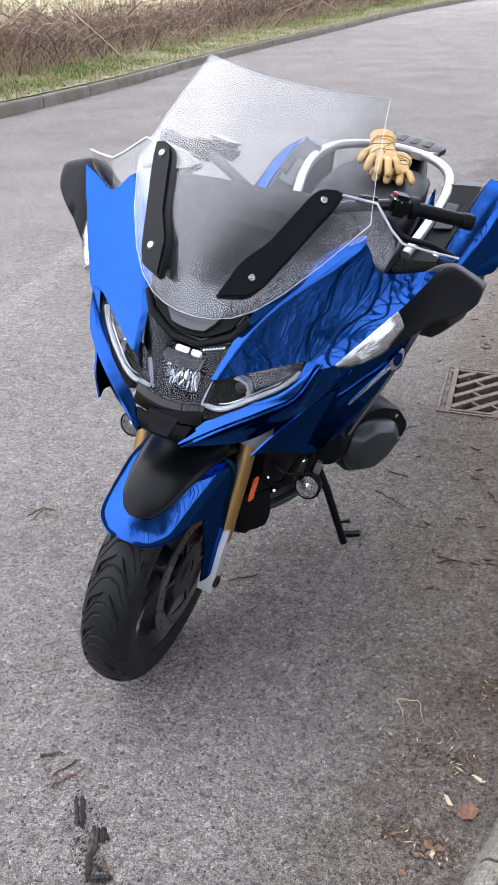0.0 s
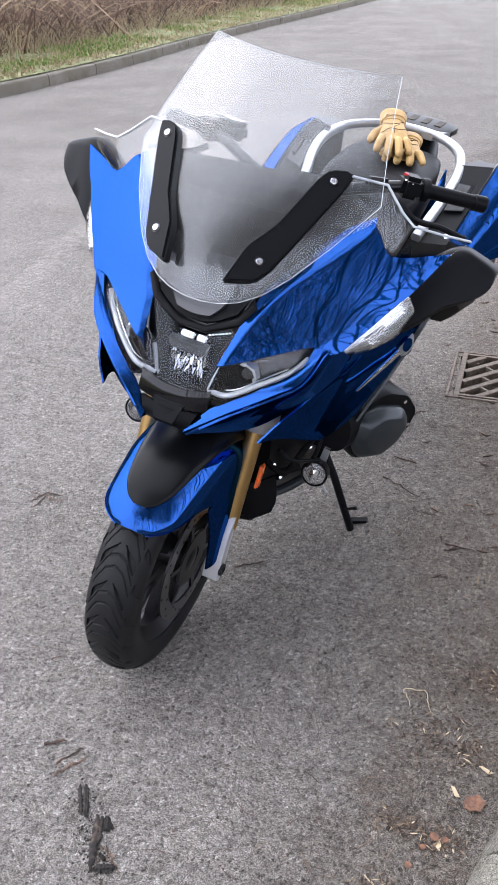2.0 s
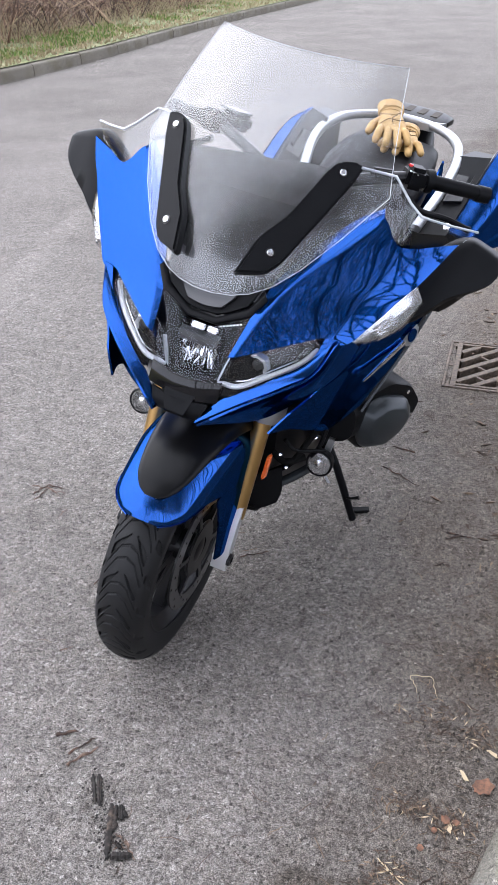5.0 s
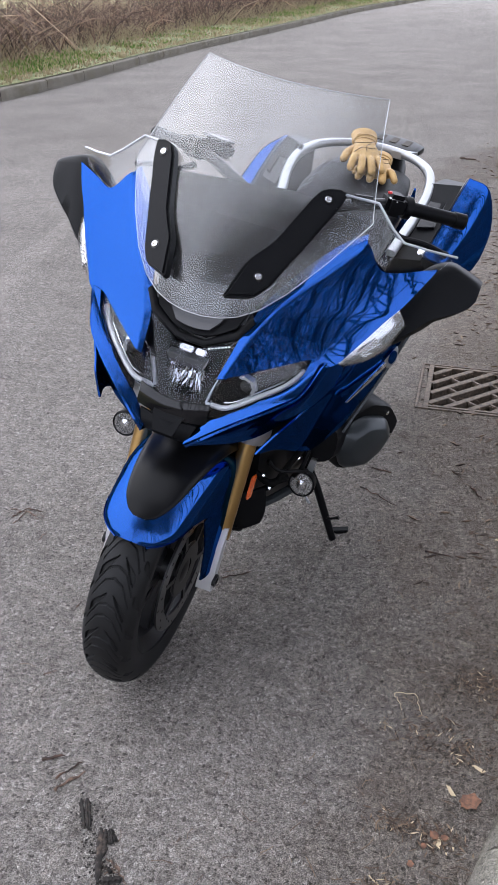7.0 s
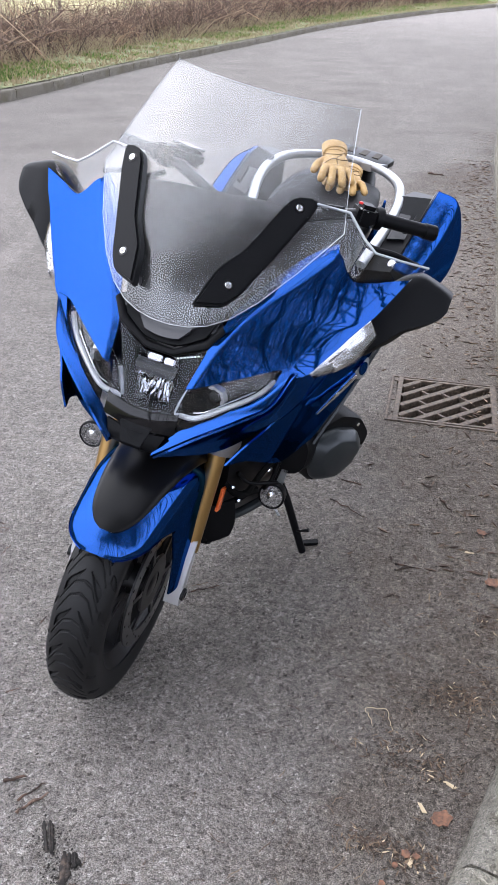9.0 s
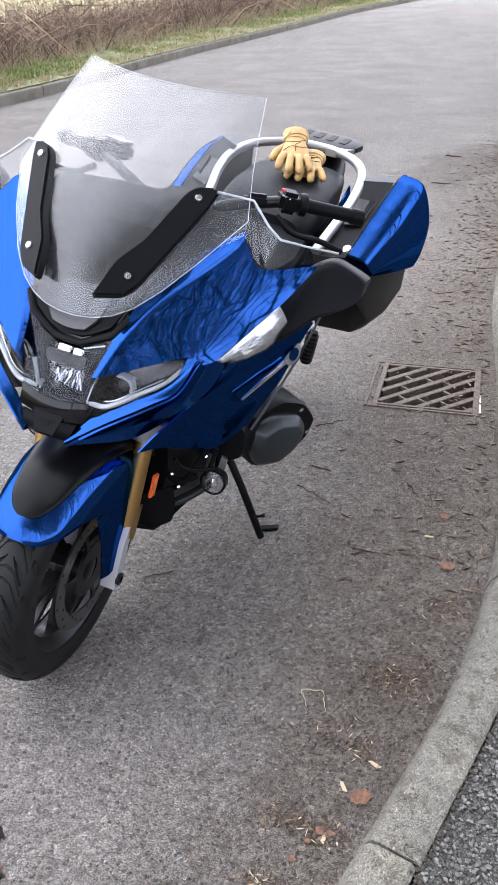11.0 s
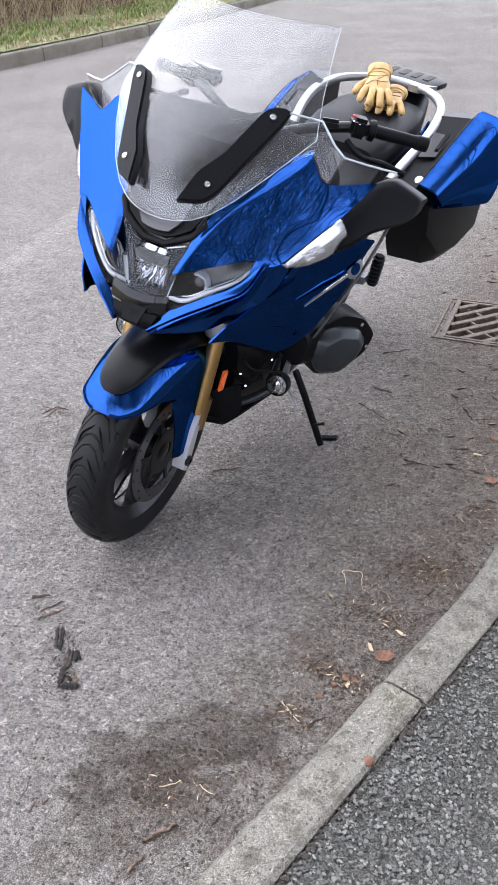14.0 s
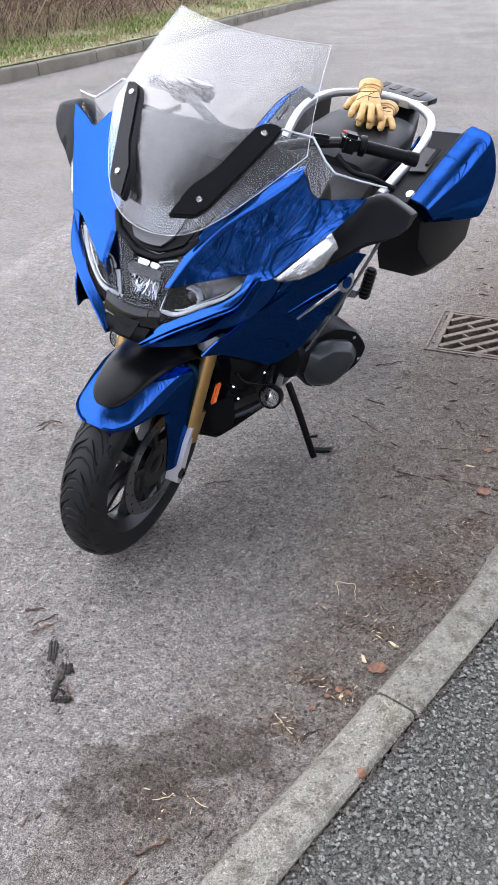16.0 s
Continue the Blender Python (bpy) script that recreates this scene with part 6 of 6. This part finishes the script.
def stems(name, count, lo, hi, height, bend, mat, label, seed, thick=0.006, s0=13.0):
    rng = random.Random(seed)
    v, f = [], []
    for _ in range(count):
        s = s0 + (FAR_LEN - s0 - 1) * rng.random() ** 1.4
        p = off_far(s, rng.uniform(lo, hi))
        clump = 0.78 + 0.6 * noise.noise(Vector((s * 0.5, 3.3, 0))) + 0.35 * noise.noise(Vector((s * 1.7, seed, 0)))
        h = height * clump * rng.uniform(0.35, 1.15)
        a = rng.uniform(0, 6.28)
        d = Vector((math.cos(a), math.sin(a), 0)) * h * bend * rng.uniform(0.2, 1.3)
        pts = [p, p + d * 0.25 + Vector((0, 0, h * 0.55)), p + d * 0.65 + Vector((0, 0, h * 0.9)), p + d * 1.1 + Vector((rng.uniform(-0.1, 0.1), rng.uniform(-0.1, 0.1), h * (1.0 - 0.35 * bend * rng.random())))]
        r = thick * rng.uniform(0.6, 1.4) * (1 + 0.02 * max(0, s - 25))
        n = len(v)
        a, b = tube(pts, [r, r * 0.85, r * 0.6, r * 0.3], 3)
        v += a
        f += [tuple(i + n for i in q) for q in b]
    return tagged(new(name, mesh_of(name, v, f, mat, 0)), label, "hedge", kind="stuff")


stems("bramble_hedge", 9000, 1.7, 4.2, 1.35, 1.6, M_bramble, "tangled brown leafless bramble hedge", 31, 0.005)
stems("hedge_stalks", 7000, 2.2, 4.6, 2.1, 0.5, M_bramble, "tall thin dead stalks rising out of the hedge", 32, 0.005)
stems("arching_brambles", 700, 1.5, 3.4, 1.7, 2.2, M_bramble, "long arching reddish bramble stems", 35, 0.011)
stems("straw_stalks", 2200, 3.8, 5.5, 1.5, 0.3, M_dry, "pale dry stalks behind the hedge", 33, 0.006)
stems("straw_tufts", 2600, 1.3, 2.6, 0.55, 1.8, M_dry, "bleached straw lying at the foot of the hedge", 36, 0.005)
scatter("bramble_leaves", "small dark withered bramble leaves in the hedge", "leaves", 7000,
        lambda r: (lambda q: q + Vector((0, 0, abs(r.gauss(0, 0.45)))))(off_far(13 + (FAR_LEN - 14) * r.random() ** 1.4, r.uniform(1.8, 4.2))),
        lambda r: ([Vector((-0.03, 0, 0)), Vector((0, -0.018, 0.006)), Vector((0.03, 0, 0)), Vector((0, 0.018, 0.006))], [(0, 1, 2, 3)]), M_bramble_leaf, 34)
bpy.data.objects["bramble_leaves"].name = "withered_leaves"
for k, (x, y) in enumerate([(-9.5, 19.4), (-8.9, 34), (-7.4, 39), (-5.4, 44), (-9.9, 26.5)]):
    o = new("fence_post", mesh_of("fence_post", *tube([(0, 0, 0), (0.01, 0, 0.7), (0, 0.01, 1.32), (0, 0.01, 1.34)], [0.065, 0.06, 0.055, 0.04], 12), M_wood, 40))
    o.matrix_world = pose(x, y, rise(y) + 0.28, 1.5 * (k % 3 - 1), 2 * (k % 2), 40 * k)
    tagged(o, "weathered round wooden fence post in the hedge", "fence post", "fence posts")


# ---- bare trees along the pavement side, mirrored in the paint ----
def bare_tree(seed, height):
    rng = random.Random(seed)
    wood, crown = ([], []), ([], [])

    def limb(p, d, length, r, level):
        n = 4 if level < 3 else 3
        pts, q, dd = [p], p, d.copy()
        for k in range(n):
            dd = (dd + Vector((rng.uniform(-1, 1), rng.uniform(-1, 1), rng.uniform(-0.4, 0.8))) * (0.10 if level == 0 else 0.2)).normalized()
            q = q + dd * length / n
            pts.append(q)
        rr = [r * (1 - 0.55 * k / n) for k in range(n + 1)]
        dest = wood if level == 0 else crown
        a, b = tube(pts, rr, 9 if level == 0 else (6 if level < 3 else 3))
        m = len(dest[0])
        dest[0].extend(a)
        dest[1].extend(tuple(i + m for i in f) for f in b)
        if level == 5:
            return
        kids = (15, 6, 4, 3, 3)[level]
        for k in range(kids):
            t = (0.4 if level == 0 else 0.25) + (0.6 if level == 0 else 0.75) * (k + rng.random()) / kids
            i = min(int(t * n), n - 1)
            at = pts[i].lerp(pts[i + 1], t * n - i)
            a = rng.uniform(0, 6.28)
            side = d.orthogonal().normalized()
            side = Matrix.Rotation(a, 3, d) @ side
            nd = (d * rng.uniform(0.5, 0.9) + side * rng.uniform(0.6, 0.9) + Vector((0, 0, 0.25))).normalized()
            limb(at, nd, length * rng.uniform(0.42, 0.6), max(r * (1 - 0.5 * t) * 0.5, 0.0042), level + 1)
    limb(Vector((0, 0, -0.2)), Vector((0, 0, 1)), height * 0.78, height * 0.0062, 0)
    return wood, crown


M_treebark = material("tree_bark", (0.07, 0.06, 0.05), 0.9)
base(M_treebark, ramp(M_treebark, noise_tex(M_treebark, 9, 6), [(0.3, (0.035, 0.03, 0.025)), (0.7, (0.11, 0.095, 0.08))]))


def bank_height(x, y):
    """Height of the bank's surface, found from the distance to the pavement's edge."""
    o = min((Vector((x, y, 0)) - p).length for p in NEAR)
    return 0.05 + 0.16 * max(0.0, o - 2.6) ** 0.8 if o > 2.6 and x > 0 else 0.0


rng = random.Random(77)
TREES = []
for k in range(60):
    a = radians(-110 + 171 * ((k * 0.618034) % 1.0))
    d = (17.0, 20.0, 23.0, 27.0, 33.0)[k % 5] + rng.uniform(-2.0, 2.0)
    TREES.append((0.8 + d * math.cos(a), 0.4 + d * math.sin(a), rng.uniform(19, 27), rng.uniform(0, 360)))
kinds = []
for seed in (1, 2, 3):
    wood, crown = bare_tree(seed, 13)
    t = thing("bare_tree", Matrix(), "leafless grey-brown winter tree beside the pavement", "tree", "bare roadside trees")
    part("trunk", wood, M_treebark, t, "", 50, False)
    part("crown", crown, M_treebark, t, "", 50, False)
    kinds.append(t)
for k, (x, y, h, a) in enumerate(TREES):
    src = kinds[k % 3]
    m = pose(x, y, bank_height(x, y), 0, 0, a) @ Matrix.Scale(h / 13, 4)
    if k < 3:
        src.matrix_world = m
    else:
        c = copy_thing(src, m)
        c.scale = (h / 13,) * 3
